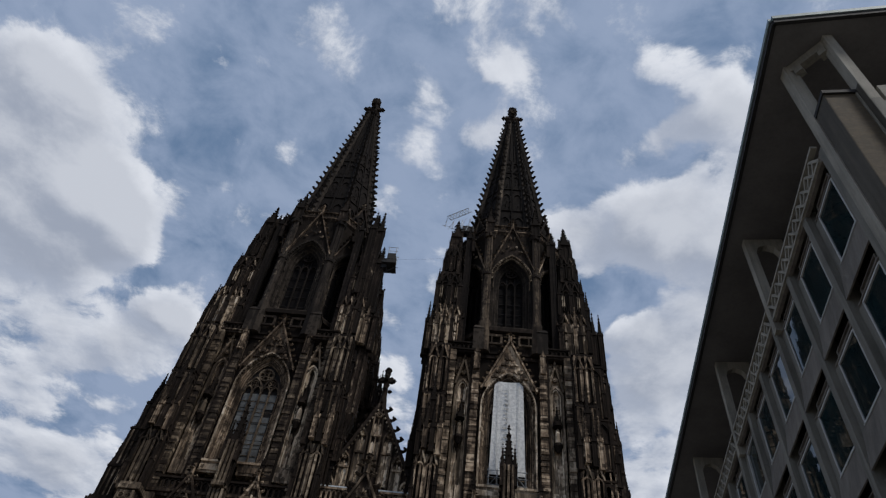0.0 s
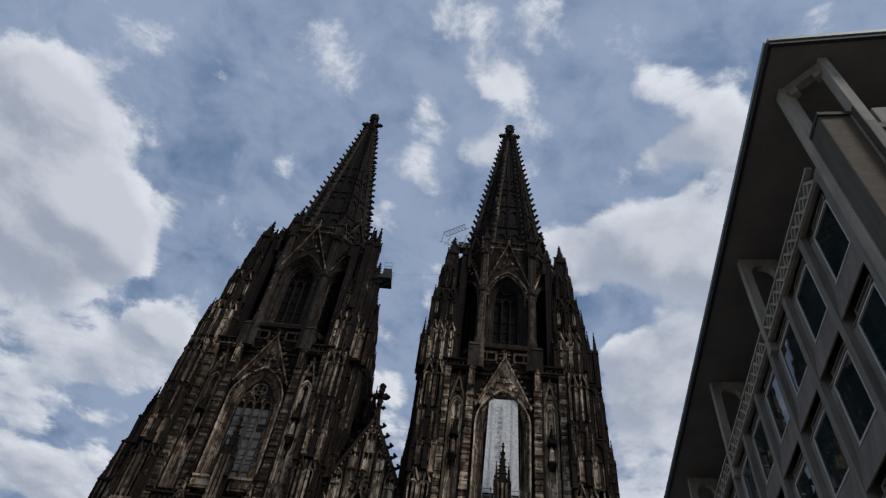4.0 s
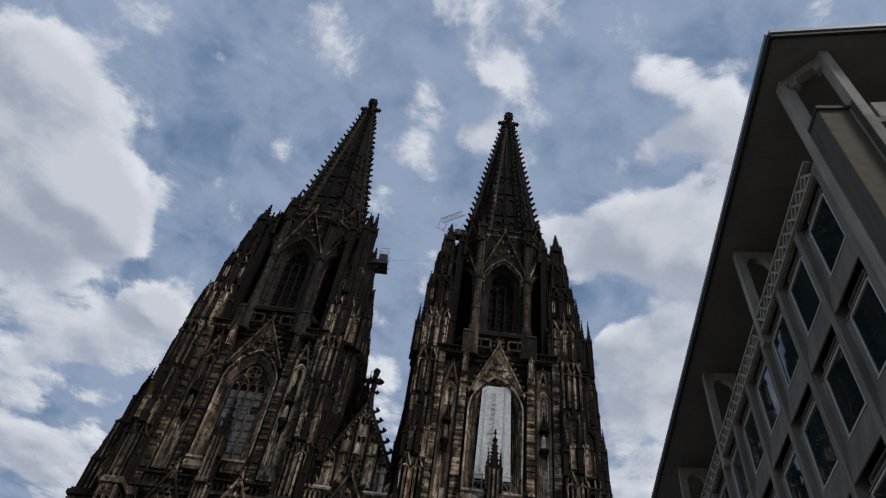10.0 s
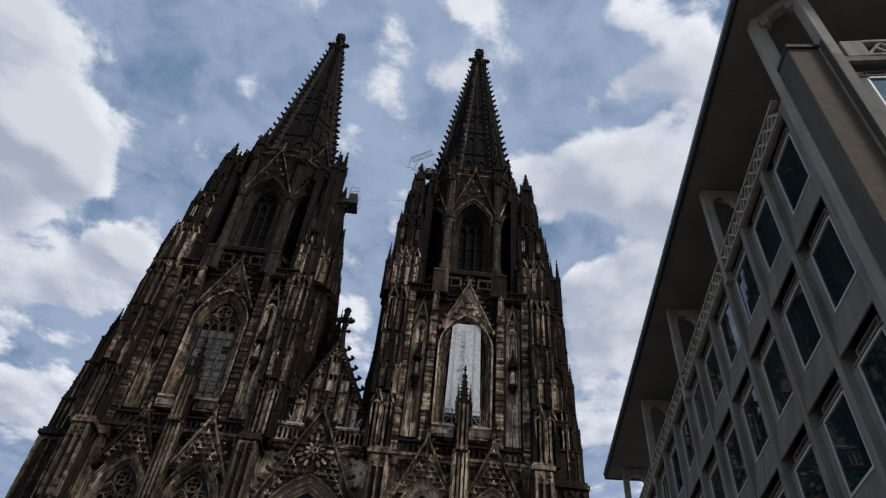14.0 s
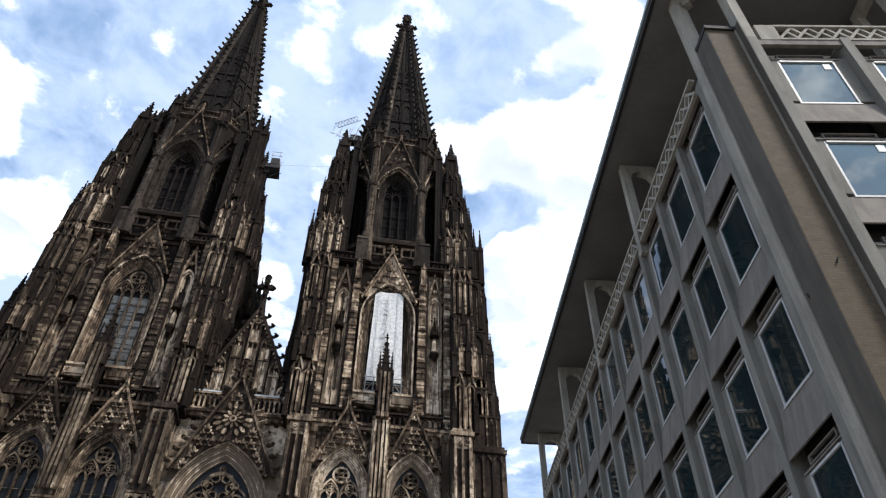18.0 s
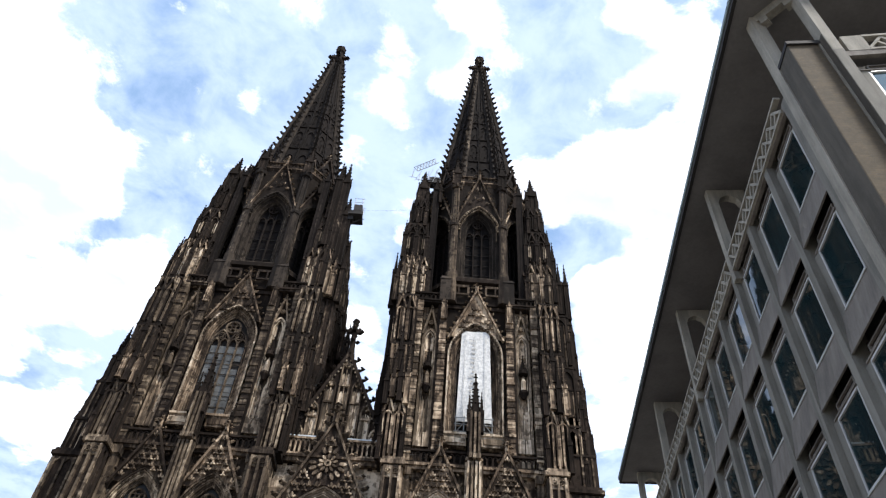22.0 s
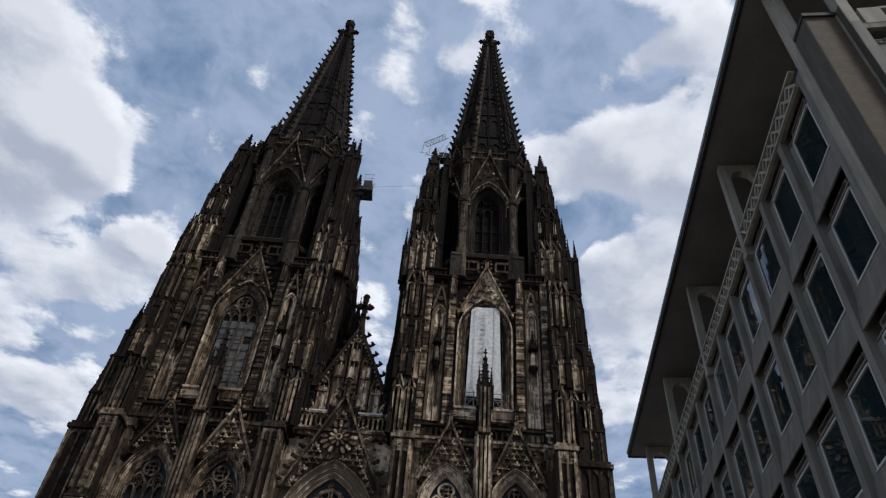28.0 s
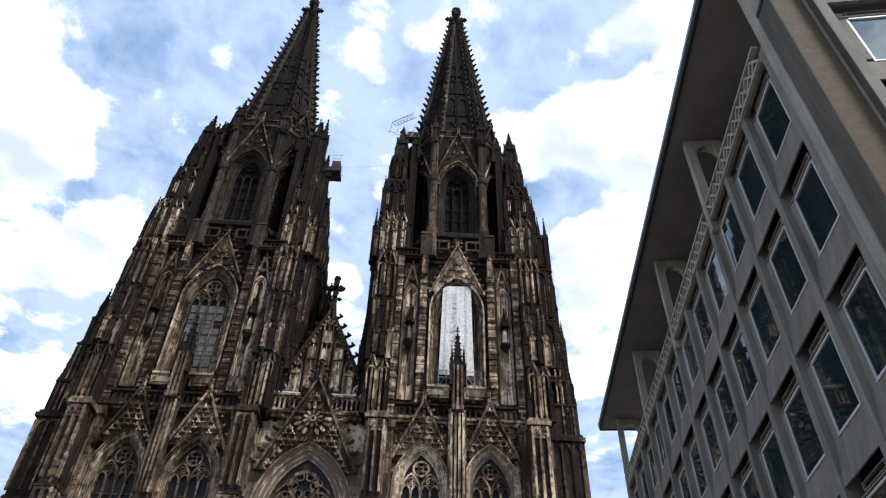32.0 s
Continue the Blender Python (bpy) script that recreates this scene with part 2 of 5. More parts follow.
# near black that stands for the unlit inside of the belfry
VOID = plain("interior_shade", (0.006, 0.005, 0.005), 0.9, 0, 0.3, 1.0, 0.1)
STICKER = plain("white_sticker", (0.72, 0.72, 0.68), 0.6, 0, 0.05, 4.0)
BIRD = plain("dark_rust_mark", (0.03, 0.025, 0.02), 0.8, 0, 0.2, 9.0)


def brick_material():
    m, N, b = material("brown_brick", 0.85, 0.0, 0.3)
    p = N.n("ShaderNodeTexCoord").outputs["Object"]
    sep = N.n("ShaderNodeSeparateXYZ", {0: p})
    v = N.n("ShaderNodeCombineXYZ", {0: N.math("ADD", sep.outputs[0], sep.outputs[1]), 1: sep.outputs[2], 2: 0.0}).outputs[0]
    br = N.n("ShaderNodeTexBrick", {"Vector": v, "Color1": (0.098, 0.072, 0.040, 1), "Color2": (0.070, 0.052, 0.031, 1), "Mortar": (0.080, 0.064, 0.045, 1),
                                    "Scale": 1.0, "Mortar Size": 0.008, "Brick Width": 0.25, "Row Height": 0.077})
    st, blot = N.noise(p, 1.3, 5, 0.6), N.noise(p, 5.5, 6, 0.7, 0.4)
    c = N.mix(N.math("MULTIPLY", N.ramp(st, 0.35, 0.7), 0.55), br.outputs[0], (0.082, 0.062, 0.040, 1))
    c = N.mix(N.math("MULTIPLY", N.ramp(blot, 0.42, 0.62), 0.5), c, (0.052, 0.040, 0.026, 1))
    # specks of lime and patched joints
    speck = N.ramp(N.noise(p, 4.2, 3, 0.75), 0.71, 0.75)
    c = N.mix(N.math("MULTIPLY", speck, 0.8), c, (0.34, 0.30, 0.24, 1))
    link(N, c, b.inputs["Base Color"])
    bump(N, b, N.math("SUBTRACT", N.noise(p, 30.0, 3), br.outputs["Fac"]), 0.5, 0.01)
    return m


BRICK = brick_material()


def glass_material(name, tint, rough=0.02):
    """Window glass before a dark room: it mirrors the sky by its gloss."""
    m, N, b = material(name, rough, 0.0, 0.5)
    p = world_pos(N)
    c = N.mix(N.ramp(N.noise(p, 0.7, 3), 0.3, 0.7), tuple(x * 0.6 for x in tint) + (1,), tuple(tint) + (1,))
    link(N, c, b.inputs["Base Color"])
    b.inputs["IOR"].default_value = 1.55
    bump(N, b, N.noise(p, 0.9, 2), 0.05, 0.02)
    return m


GLASS = glass_material("window_glass", (0.010, 0.022, 0.024))
# west panes: teal of the mirrored sky partly put into the base colour
SKY_GLASS = glass_material("sky_tinted_glass", (0.026, 0.085, 0.098))
SKY_GLASS.node_tree.nodes["Principled BSDF"].inputs["IOR"].default_value = 2.3
LEADED = plain("leaded_glass", (0.014, 0.012, 0.011), 0.75, 0.0, 0.4, 0.9, 0.12)
GLAZE = plain("uneven_leaded_glass", (0.014, 0.015, 0.016), 0.4, 0.0, 0.6, 1.2, 0.12, 1.0)
PANE = plain("pale_leaded_pane", (0.085, 0.085, 0.08), 0.5, 0.0, 0.6, 0.8, 0.3)


def banner_material():
    m, N, b = material("white_sheeting", 0.75, 0.0, 0.3)
    p = world_pos(N)
    fold = N.noise(N.n("ShaderNodeMapping", {"Vector": p, "Scale": (1.0, 1.0, 0.35)}).outputs[0], 1.4, 5, 0.6, 0.4)
    wash = N.noise(p, 2.4, 5, 0.7)
    c = N.mix(N.ramp(wash, 0.35, 0.7), (0.68, 0.67, 0.64, 1), (0.44, 0.44, 0.43, 1))
    link(N, c, b.inputs["Base Color"])
    bump(N, b, fold, 0.6, 0.25)
    return m


BANNER = banner_material()
PRINT = plain("grey_print", (0.43, 0.43, 0.42), 0.75, 0, 0.15, 1.0)


# ---- mesh building ----
class Shape:
    """Collects faces of one mesh."""

    def __init__(self):
        self.v, self.f = [], []

    def add(self, verts, faces):
        o = len(self.v)
        self.v += [tuple(p) for p in verts]
        self.f += [tuple(i + o for i in f) for f in faces]
        return self

    def box(self, x0, x1, y0, y1, z0, z1):
        return self.add([(x0, y0, z0), (x1, y0, z0), (x1, y1, z0), (x0, y1, z0), (x0, y0, z1), (x1, y0, z1), (x1, y1, z1), (x0, y1, z1)],
                        [(0, 3, 2, 1), (4, 5, 6, 7), (0, 1, 5, 4), (1, 2, 6, 5), (2, 3, 7, 6), (3, 0, 4, 7)])

    def frust(self, cx, cy, z0, z1, a0, a1, n=4):
        """n-sided prism or spire; a0, a1: distance from axis to side at foot and head."""
        k = 1 / math.cos(math.pi / n)
        ang = [math.pi / n + 2 * math.pi * i / n for i in range(n)]
        v = [(cx + math.cos(a) * a0 * k, cy + math.sin(a) * a0 * k, z0) for a in ang] + [(cx + math.cos(a) * a1 * k, cy + math.sin(a) * a1 * k, z1) for a in ang]
        f = [(i, (i + 1) % n, n + (i + 1) % n, n + i) for i in range(n)] + [tuple(range(n - 1, -1, -1)), tuple(range(n, 2 * n))]
        return self.add(v, f)

    def octa(self, c, rx, ry, rz):
        x, y, z = c
        return self.add([(x + rx, y, z), (x, y + ry, z), (x - rx, y, z), (x, y - ry, z), (x, y, z + rz), (x, y, z - rz)],
                        [(0, 1, 4), (1, 2, 4), (2, 3, 4), (3, 0, 4), (1, 0, 5), (2, 1, 5), (3, 2, 5), (0, 3, 5)])

    def ext(self, poly, y0, y1):
        """Polygon of (x, z), given counter-clockwise seen from -y, from y0 (front) to y1."""
        n = len(poly)
        v = [(x, y0, z) for x, z in poly] + [(x, y1, z) for x, z in poly]
        f = [tuple(range(n)), tuple(range(2 * n - 1, n - 1, -1))] + [(i, n + i, n + (i + 1) % n, (i + 1) % n) for i in range(n)]
        return self.add(v, f)

    def band(self, a, b, y0, y1, closed=False):
        """Strip between the lines a (outer) and b (inner), of equal length, y0 (front) to y1."""
        n = len(a)
        v = [(x, y0, z) for x, z in a] + [(x, y0, z) for x, z in b] + [(x, y1, z) for x, z in a] + [(x, y1, z) for x, z in b]
        f = []
        for i in range(n if closed else n - 1):
            j = (i + 1) % n
            f += [(i, j, n + j, n + i), (2 * n + j, 2 * n + i, 3 * n + i, 3 * n + j), (j, i, 2 * n + i, 2 * n + j), (n + i, n + j, 3 * n + j, 3 * n + i)]
        if not closed:
            f += [(0, n, 3 * n, 2 * n), (n, 0, 2 * n, 3 * n)][:1] + [(n - 1, 3 * n - 1, 4 * n - 1, 2 * n - 1)]
        return self.add(v, f)

    def bar(self, p, q, w, y0, y1):
        """Straight bar in a wall's plane from p to q, each (x, z), w wide."""
        dx, dz = q[0] - p[0], q[1] - p[1]
        k = w / 2 / math.hypot(dx, dz)
        nx, nz = -dz * k, dx * k
        return self.ext([(p[0] - nx, p[1] - nz), (q[0] - nx, q[1] - nz), (q[0] + nx, q[1] + nz), (p[0] + nx, p[1] + nz)], y0, y1)

    def rod(self, p, q, r):
        p, q = Vector(p), Vector(q)
        d = (q - p).normalized()
        s = d.cross(Vector((0, 0, 1)) if abs(d.z) < 0.9 else Vector((1, 0, 0))).normalized() * r
        t = d.cross(s).normalized() * r
        v = [p + s, p + t, p - s, p - t, q + s, q + t, q - s, q - t]
        return self.add(v, [(0, 1, 5, 4), (1, 2, 6, 5), (2, 3, 7, 6), (3, 0, 4, 7), (3, 2, 1, 0), (4, 5, 6, 7)])

    def turned(self, m):
        self.v = [tuple(m @ Vector(p)) for p in self.v]
        return self

    def join(self, other, m=None):
        return self.add([m @ Vector(p) for p in other.v] if m else other.v, other.f)

    def mesh(self, name, mat):
        me = bpy.data.meshes.new(name)
        me.from_pydata(self.v, [], self.f)
        me.materials.append(mat)
        bm = bmesh.new()
        bm.from_mesh(me)
        bmesh.ops.recalc_face_normals(bm, faces=bm.faces)
        bm.to_mesh(me)
        bm.free()
        return me


MESHES = {}


def part(name, shape, mat, parent, label="", m=None, key=None):
    """One mesh object under a thing or a part. key: alike pieces share the mesh."""
    if key and key in MESHES:
        me = MESHES[key]
    else:
        me = (shape() if callable(shape) else shape).mesh(name, mat)
        if key:
            MESHES[key] = me
    ob = new(name, me)
    ob.parent = parent
    if m is not None:
        ob.matrix_basis = m
    return tagged(ob, label) if label else ob


def thing(name, label, category, group="", kind="", m=None):
    ob = new(name)
    ob.empty_display_size = 0.5
    if m is not None:
        ob.matrix_basis = m
    return tagged(ob, label, category, group, kind)


def arch(a, zb, zs, rise, n=7, cx=0.0):
    """Pointed arch as a line of (x, z): left foot, spring, apex, spring, right foot."""
    R = (rise * rise + a * a) / (2 * a)
    end = math.acos(max(-1.0, min(1.0, (R - a) / R)))
    left = [(cx - a, zb)] + [(cx - a + R - R * math.cos(end * i / n), zs + R * math.sin(end * i / n)) for i in range(n + 1)]
    return left + [(2 * cx - x, z) for x, z in left[-2::-1]]


def arch_band(s, cx, a0, a1, zb, zs, rise0, rise1, y0, y1, n=7):
    return s.band(arch(a0, zb, zs, rise0, n, cx), arch(a1, zb, zs, rise1, n, cx), y0, y1)


def circle(cx, cz, r, n=12):
    return [(cx + r * math.cos(2 * math.pi * i / n), cz + r * math.sin(2 * math.pi * i / n)) for i in range(n)]


def hoop(s, cx, cz, r0, r1, y0, y1, n=12):
    return s.band(circle(cx, cz, r0, n), circle(cx, cz, r1, n), y0, y1, True)


def foil(s, cx, cz, r, y0, y1, k=4, t=0.14, turn=0.0):
    """A rosette: an outer hoop with k small hoops in it."""
    hoop(s, cx, cz, r, r * (1 - t), y0, y1, 14)
    rr = r * 0.40 if k <= 4 else r * 0.31
    for i in range(k):
        a = turn + 2 * math.pi * i / k
        hoop(s, cx + (r * 0.95 - rr) * math.cos(a), cz + (r * 0.95 - rr) * math.sin(a), rr, rr * 0.68, y0 + 0.03, y1 - 0.02, 9)
    return s


def pierced(s, x0, x1, z0, z1, lines, y0, y1):
    """Wall from x0 to x1 and z0 to z1 with pointed openings (lines from arch(), left to right), y0 (front) to y1."""
    edges = [x0] + [(lines[i][-1][0] + lines[i + 1][0][0]) / 2 for i in range(len(lines) - 1)] + [x1]
    for k, line in enumerate(lines):
        l, r = edges[k], edges[k + 1]
        h = len(line) // 2
        apex, foot = line[h][1], line[0][1]
        for i in range(h):
            (xa, za), (xb, zb) = line[i], line[i + 1]
            s.ext([(l, za), (xa, za), (xb, zb), (l, zb)], y0, y1)
            (xa, za), (xb, zb) = line[-1 - i], line[-2 - i]
            s.ext([(xa, za), (r, za), (r, zb), (xb, zb)], y0, y1)
        if z1 > apex:
            s.box(l, r, y0, y1, apex, z1)
        if foot > z0:
            s.box(l, r, y0, y1, z0, foot)
    return s


def crockets(s, p, q, n, size, y0, y1, side):
    """Leaf knobs along the slope p-q of a gable; side: -1 left, 1 right."""
    for i in range(n):
        k = (i + 0.6) / n
        x, z = p[0] + (q[0] - p[0]) * k, p[1] + (q[1] - p[1]) * k
        s.octa((x + side * size * 0.75, (y0 + y1) / 2, z + size * 0.35), size, abs(y1 - y0) * 0.5 + size * 0.15, size * 0.55)
        s.octa((x + side * size * 1.35, (y0 + y1) / 2, z + size * 0.75), size * 0.5, size * 0.45, size * 0.5)
    return s


def finial(s, x, y, z, h, w):
    """Cross-flower: stalk, two tiers of leaves, bud."""
    s.frust(x, y, z, z + h, w * 0.17, w * 0.12, 6)
    for lvl, k in ((0.45, 1.0), (0.72, 0.72)):
        for dx, dy in ((1, 0), (-1, 0), (0, 1), (0, -1)):
            s.octa((x + dx * w * 0.36 * k, y + dy * w * 0.36 * k, z + h * lvl), w * (0.26 if dx else 0.18) * k, w * (0.26 if dy else 0.18) * k, h * 0.10 * k)
    s.octa((x, y, z + h), w * 0.24, w * 0.24, h * 0.12)
    return s


def pinnacle_shape(w, hs, hp, ribs=True, n=5):
    """Pinnacle at the origin: square shaft w wide and hs high with panelled sides, four small gables, crocketed spirelet hp high."""
    s = Shape()
    h = w / 2
    s.box(-h * 0.8, h * 0.8, -h * 0.8, h * 0.8, 0, hs)
    s.box(-h * 1.12, h * 1.12, -h * 1.12, h * 1.12, 0, w * 0.22)
    for a in range(4):
        m = pose(0, 0, 0, 0, 0, 90 * a)
        q = Shape()
        q.box(-h, -h * 0.72, -h, -h * 0.72, 0, hs)
        if ribs:
            q.box(-h * 0.12, h * 0.12, -h * 0.93, -h * 0.75, w * 0.2, hs - w * 0.5)
        q.ext([(-h * 1.1, hs - w * 0.25), (h * 1.1, hs - w * 0.25), (0, hs + w * 1.05)], -h * 1.15, -h * 0.7)
        q.octa((0, -h * 1.1, hs + w * 1.12), w * 0.13, w * 0.13, w * 0.2)
        s.join(q, m)
    s.frust(0, 0, hs, hs + hp, h * 0.78, w * 0.04, 4)
    for i in range(n):
        k = (i + 0.8) / (n + 0.8)
        r = h * 0.78 * (1 - k) * 1.414 + w * 0.07
        for a in range(4):
            t = math.pi / 4 + a * math.pi / 2
            s.octa((math.cos(t) * r, math.sin(t) * r, hs + hp * k), w * 0.13, w * 0.13, w * 0.12)
    s.octa((0, 0, hs + hp), w * 0.2, w * 0.2, w * 0.16)
    s.octa((0, 0, hs + hp + w * 0.25), w * 0.11, w * 0.11, w * 0.22)
    return s


def pinnacle(parent, x, y, z, w, hs, hp, mat=None, label=""):
    mat = mat or STONE
    key = ("pinnacle", w, hs, hp, mat.name)
    return part("pinnacle", lambda: pinnacle_shape(w, hs, hp), mat, parent, label, pose(x, y, z), key)


# ---- setting ----
def ground():
    s = Shape()
    s.add([(-4000, -4000, 0), (4000, -4000, 0), (4000, 4000, 0), (-4000, 4000, 0)], [(0, 1, 2, 3)])
    ob = new("ground", s.mesh("ground", PAVING))
    tagged(ob, "grey stone paving of the open square", "ground", kind="structure")


ground()

# ---- cathedral ----
TX = 16.4            # tower axes stand at x = +-TX, y = 0
SIDES = [pose(0, 0, 0, 0, 0, 90 * k) for k in range(4)]


def balustrade_shape(x0, x1, y, z0, z1, step=0.62):
    """Pierced stone rail: plinth, coping, posts with pointed heads."""
    s = Shape()
    s.box(x0, x1, y - 0.22, y + 0.22, z0, z0 + 0.28)
    s.box(x0, x1, y - 0.26, y + 0.26, z1 - 0.26, z1)
    n = max(1, round((x1 - x0) / step))
    w = (x1 - x0) / n
    for i in range(n):
        cx = x0 + (i + 0.5) * w
        arch_band(s, cx, w * 0.5, w * 0.32, z0 + 0.28, z1 - 0.26 - w * 0.75, w * 0.72, w * 0.5, y - 0.12, y + 0.12, 3)
    return s


def ribbed(s, x0, x1, y, z0, z1, n, deep=0.22, w=0.2):
    """Blind panelling on a wall's front at y: n bays of upright ribs with pointed heads."""
    bay = (x1 - x0) / n
    for i in range(n + 1):
        cx = x0 + i * bay
        s.box(cx - w / 2, cx + w / 2, y - deep, y + 0.05, z0, z1)
    for i in range(n):
        cx = x0 + (i + 0.5) * bay
        a = bay / 2 - w / 2
        r = min(a * 1.9, (z1 - z0) * 0.4)
        line = arch(a, z1 - r * 1.25, z1 - r * 1.25, r, 4, cx)
        h = len(line) // 2
        s.ext(line[:h + 1] + [(cx, z1), (cx - a, z1)], y - deep * 0.8, y + 0.04)
        s.ext([(cx, line[h][1])] + line[h + 1:] + [(cx + a, z1), (cx, z1)], y - deep * 0.8, y + 0.04)
    return s


def string_course(s, x0, x1, y0, y1, z, h=0.45, out=0.28):
    s.box(x0 - out, x1 + out, y0 - out, y1 + out, z, z + h * 0.55)
    s.box(x0 - out * 0.5, x1 + out * 0.5, y0 - out * 0.5, y1 + out * 0.5, z + h * 0.55, z + h)
    return s


def wimperg_shape(half, z0, ztip, y, bar=0.30, n=7, size=0.42, foils=True):
    """Ornamental gable: raking bars, rosettes, crockets and cross-flower."""
    s = Shape()
    y0, y1 = y - 0.28, y + 0.28
    s.bar((-half, z0), (0, ztip), bar, y0, y1)
    s.bar((half, z0), (0, ztip), bar, y0, y1)
    h = ztip - z0
    if bar > 0.3:
        for sx in (-1, 1):
            s.bar((sx * half * 0.78, z0 + 0.1), (0, ztip - h * 0.2), 0.13, y0 + 0.12, y1)
    crockets(s, (-half, z0), (0, ztip), n, size, y0, y1, -1)
    crockets(s, (half, z0), (0, ztip), n, size, y0, y1, 1)
    finial(s, 0, y, ztip - 0.2, h * 0.22, half * 0.42)
    return s


def rosettes(parent, half, z0, ztip, arch_line, y, rays=0, mat=None, grain=10.5):
    """Rosettes that fill a gable above the arch, each a piece of its own; rays: petals round the middle one."""
    slope = half / (ztip - z0)
    mid = len(arch_line) // 2
    left = arch_line[:mid + 1]

    def back(x):
        """Height of the arch's back at x."""
        x = -abs(x)
        for (xa, za), (xb, zb) in zip(left[1:-1], left[2:]):
            if xa <= x <= xb:
                return za + (zb - za) * (x - xa) / max(1e-6, xb - xa)
        return left[1][1] if x < left[1][0] else left[-1][1]
    g = (ztip - z0) / grain
    spots = []
    row = 0
    z = ztip - 0.9
    while z > z0:
        n = int((ztip - z) * slope / g)
        for i in range(-n, n + 1):
            x = i * g * 1.02 + (0.5 * g if row % 2 else 0)
            if abs(x) + g * 0.55 < (ztip - z) * slope and z - g * 0.30 > back(x) and (not rays or math.hypot(x, z - rays) > 2.3):
                spots.append((x, z, g * 0.62, 3 + row % 2))
        z -= g * 0.9
        row += 1
    for n, (x, z, r, k) in enumerate(spots):
        part("carved_leaf", lambda: leaf_spray(k), mat, parent, "", pose(x, y, z) @ Matrix.Diagonal((r, 1, r, 1)), ("leaf", k, mat.name))


def petal_bar(s, cx, cz, a, length, w, y0=-0.16, y1=0.12):
    """Long rounded petal from (cx, cz), leaning by angle a from upright."""
    ux, uz = math.sin(a), math.cos(a)
    side = ((0.0, 0.25), (0.18, 0.78), (0.5, 1.0), (0.82, 0.8), (1.0, 0.25))
    left = [(cx + ux * length * k - uz * w * q, cz + uz * length * k + ux * w * q) for k, q in side]
    right = [(cx + ux * length * k + uz * w * q, cz + uz * length * k - ux * w * q) for k, q in side]
    return s.ext(right + left[::-1], y0, y1)


def leaf_spray(k):
    """Carved filling of a gable about the origin, of size 1: an upright bud with two side leaves, or a pierced knob with four lobes."""
    s = Shape()
    if k == 3:
        petal_bar(s, 0, -0.62, 0.0, 1.2, 0.27)
        for sx in (-1, 1):
            petal_bar(s, sx * 0.26, -0.72, sx * 0.62, 0.85, 0.17, -0.1)
    else:
        petal_bar(s, 0, -0.05, 0.0, 0.75, 0.22)
        for a in (-1.9, 1.9):
            petal_bar(s, 0, -0.1, a, 0.7, 0.19, -0.1)
    return s


def tracery_shape(a, zb, zs, rise, y, lights, t=0.2):
    """Mullions, lancet heads and rosettes of a pointed window, half width a."""
    s = Shape()
    w = 2 * a / lights
    zl = zs - 0.25
    for i in range(1, lights):
        s.box(-a + i * w - t / 2, -a + i * w + t / 2, y - 0.16, y + 0.16, zb, zl)
    for i in range(lights):
        cx = -a + (i + 0.5) * w
        arch_band(s, cx, w / 2 + t * 0.3, w / 2 - t * 0.7, zl - 0.4, zl - 0.1, w * 0.85, w * 0.85 - t, y - 0.14, y + 0.14, 4)
    if lights >= 4:
        for sx in (-1, 1):
            arch_band(s, sx * a / 2, a / 2 + 0.05, a / 2 - t, zl - 0.1, zl + 0.1, a * 0.95, a * 0.95 - t, y - 0.18, y + 0.18, 5)
            foil(s, sx * a / 2, zl + a * 0.52, a * 0.24, y - 0.13, y + 0.13, 4, 0.2)
    else:
        foil(s, 0, zl + w * 0.92, w * 0.30, y - 0.13, y + 0.13, 3, 0.2)
    if lights > 4:
        for cx, cz, q in ((-a * 0.66, 0.30, 0.15), (a * 0.66, 0.30, 0.15), (-a * 0.2, 0.12, 0.15), (a * 0.2, 0.12, 0.15), (-a * 0.40, 0.62, 0.12), (a * 0.40, 0.62, 0.12), (0, 0.93, 0.1)):
            foil(s, cx, zs + rise * cz * 0.9, a * q, y - 0.12, y + 0.12, 3, 0.24)
    r = min(a * 0.46, rise * 0.34)
    foil(s, 0, zs + rise - r * 1.75, r, y - 0.18, y + 0.18, 4 if lights < 5 else 6, 0.24, 0.0)
    return s


def gable_back_shape(half, z0, tip, line, y):
    """Stone web of a gable behind its rosettes, open below along the arch."""
    slope = half / (tip - z0)
    inner = [(x, z) for x, z in line if z >= z0 and abs(x) < (tip - z) * slope - 0.02]
    zb = inner[0][1]
    w = (tip - zb) * slope
    poly = [(-w, zb)] + inner + [(w, zb), (0, tip)]
    return Shape().ext(poly, y, y + 0.15)


def pane_shape(a, zb, zs, rise, y):
    return Shape().ext(list(reversed(arch(a, zb, zs, rise))), y, y + 0.06)


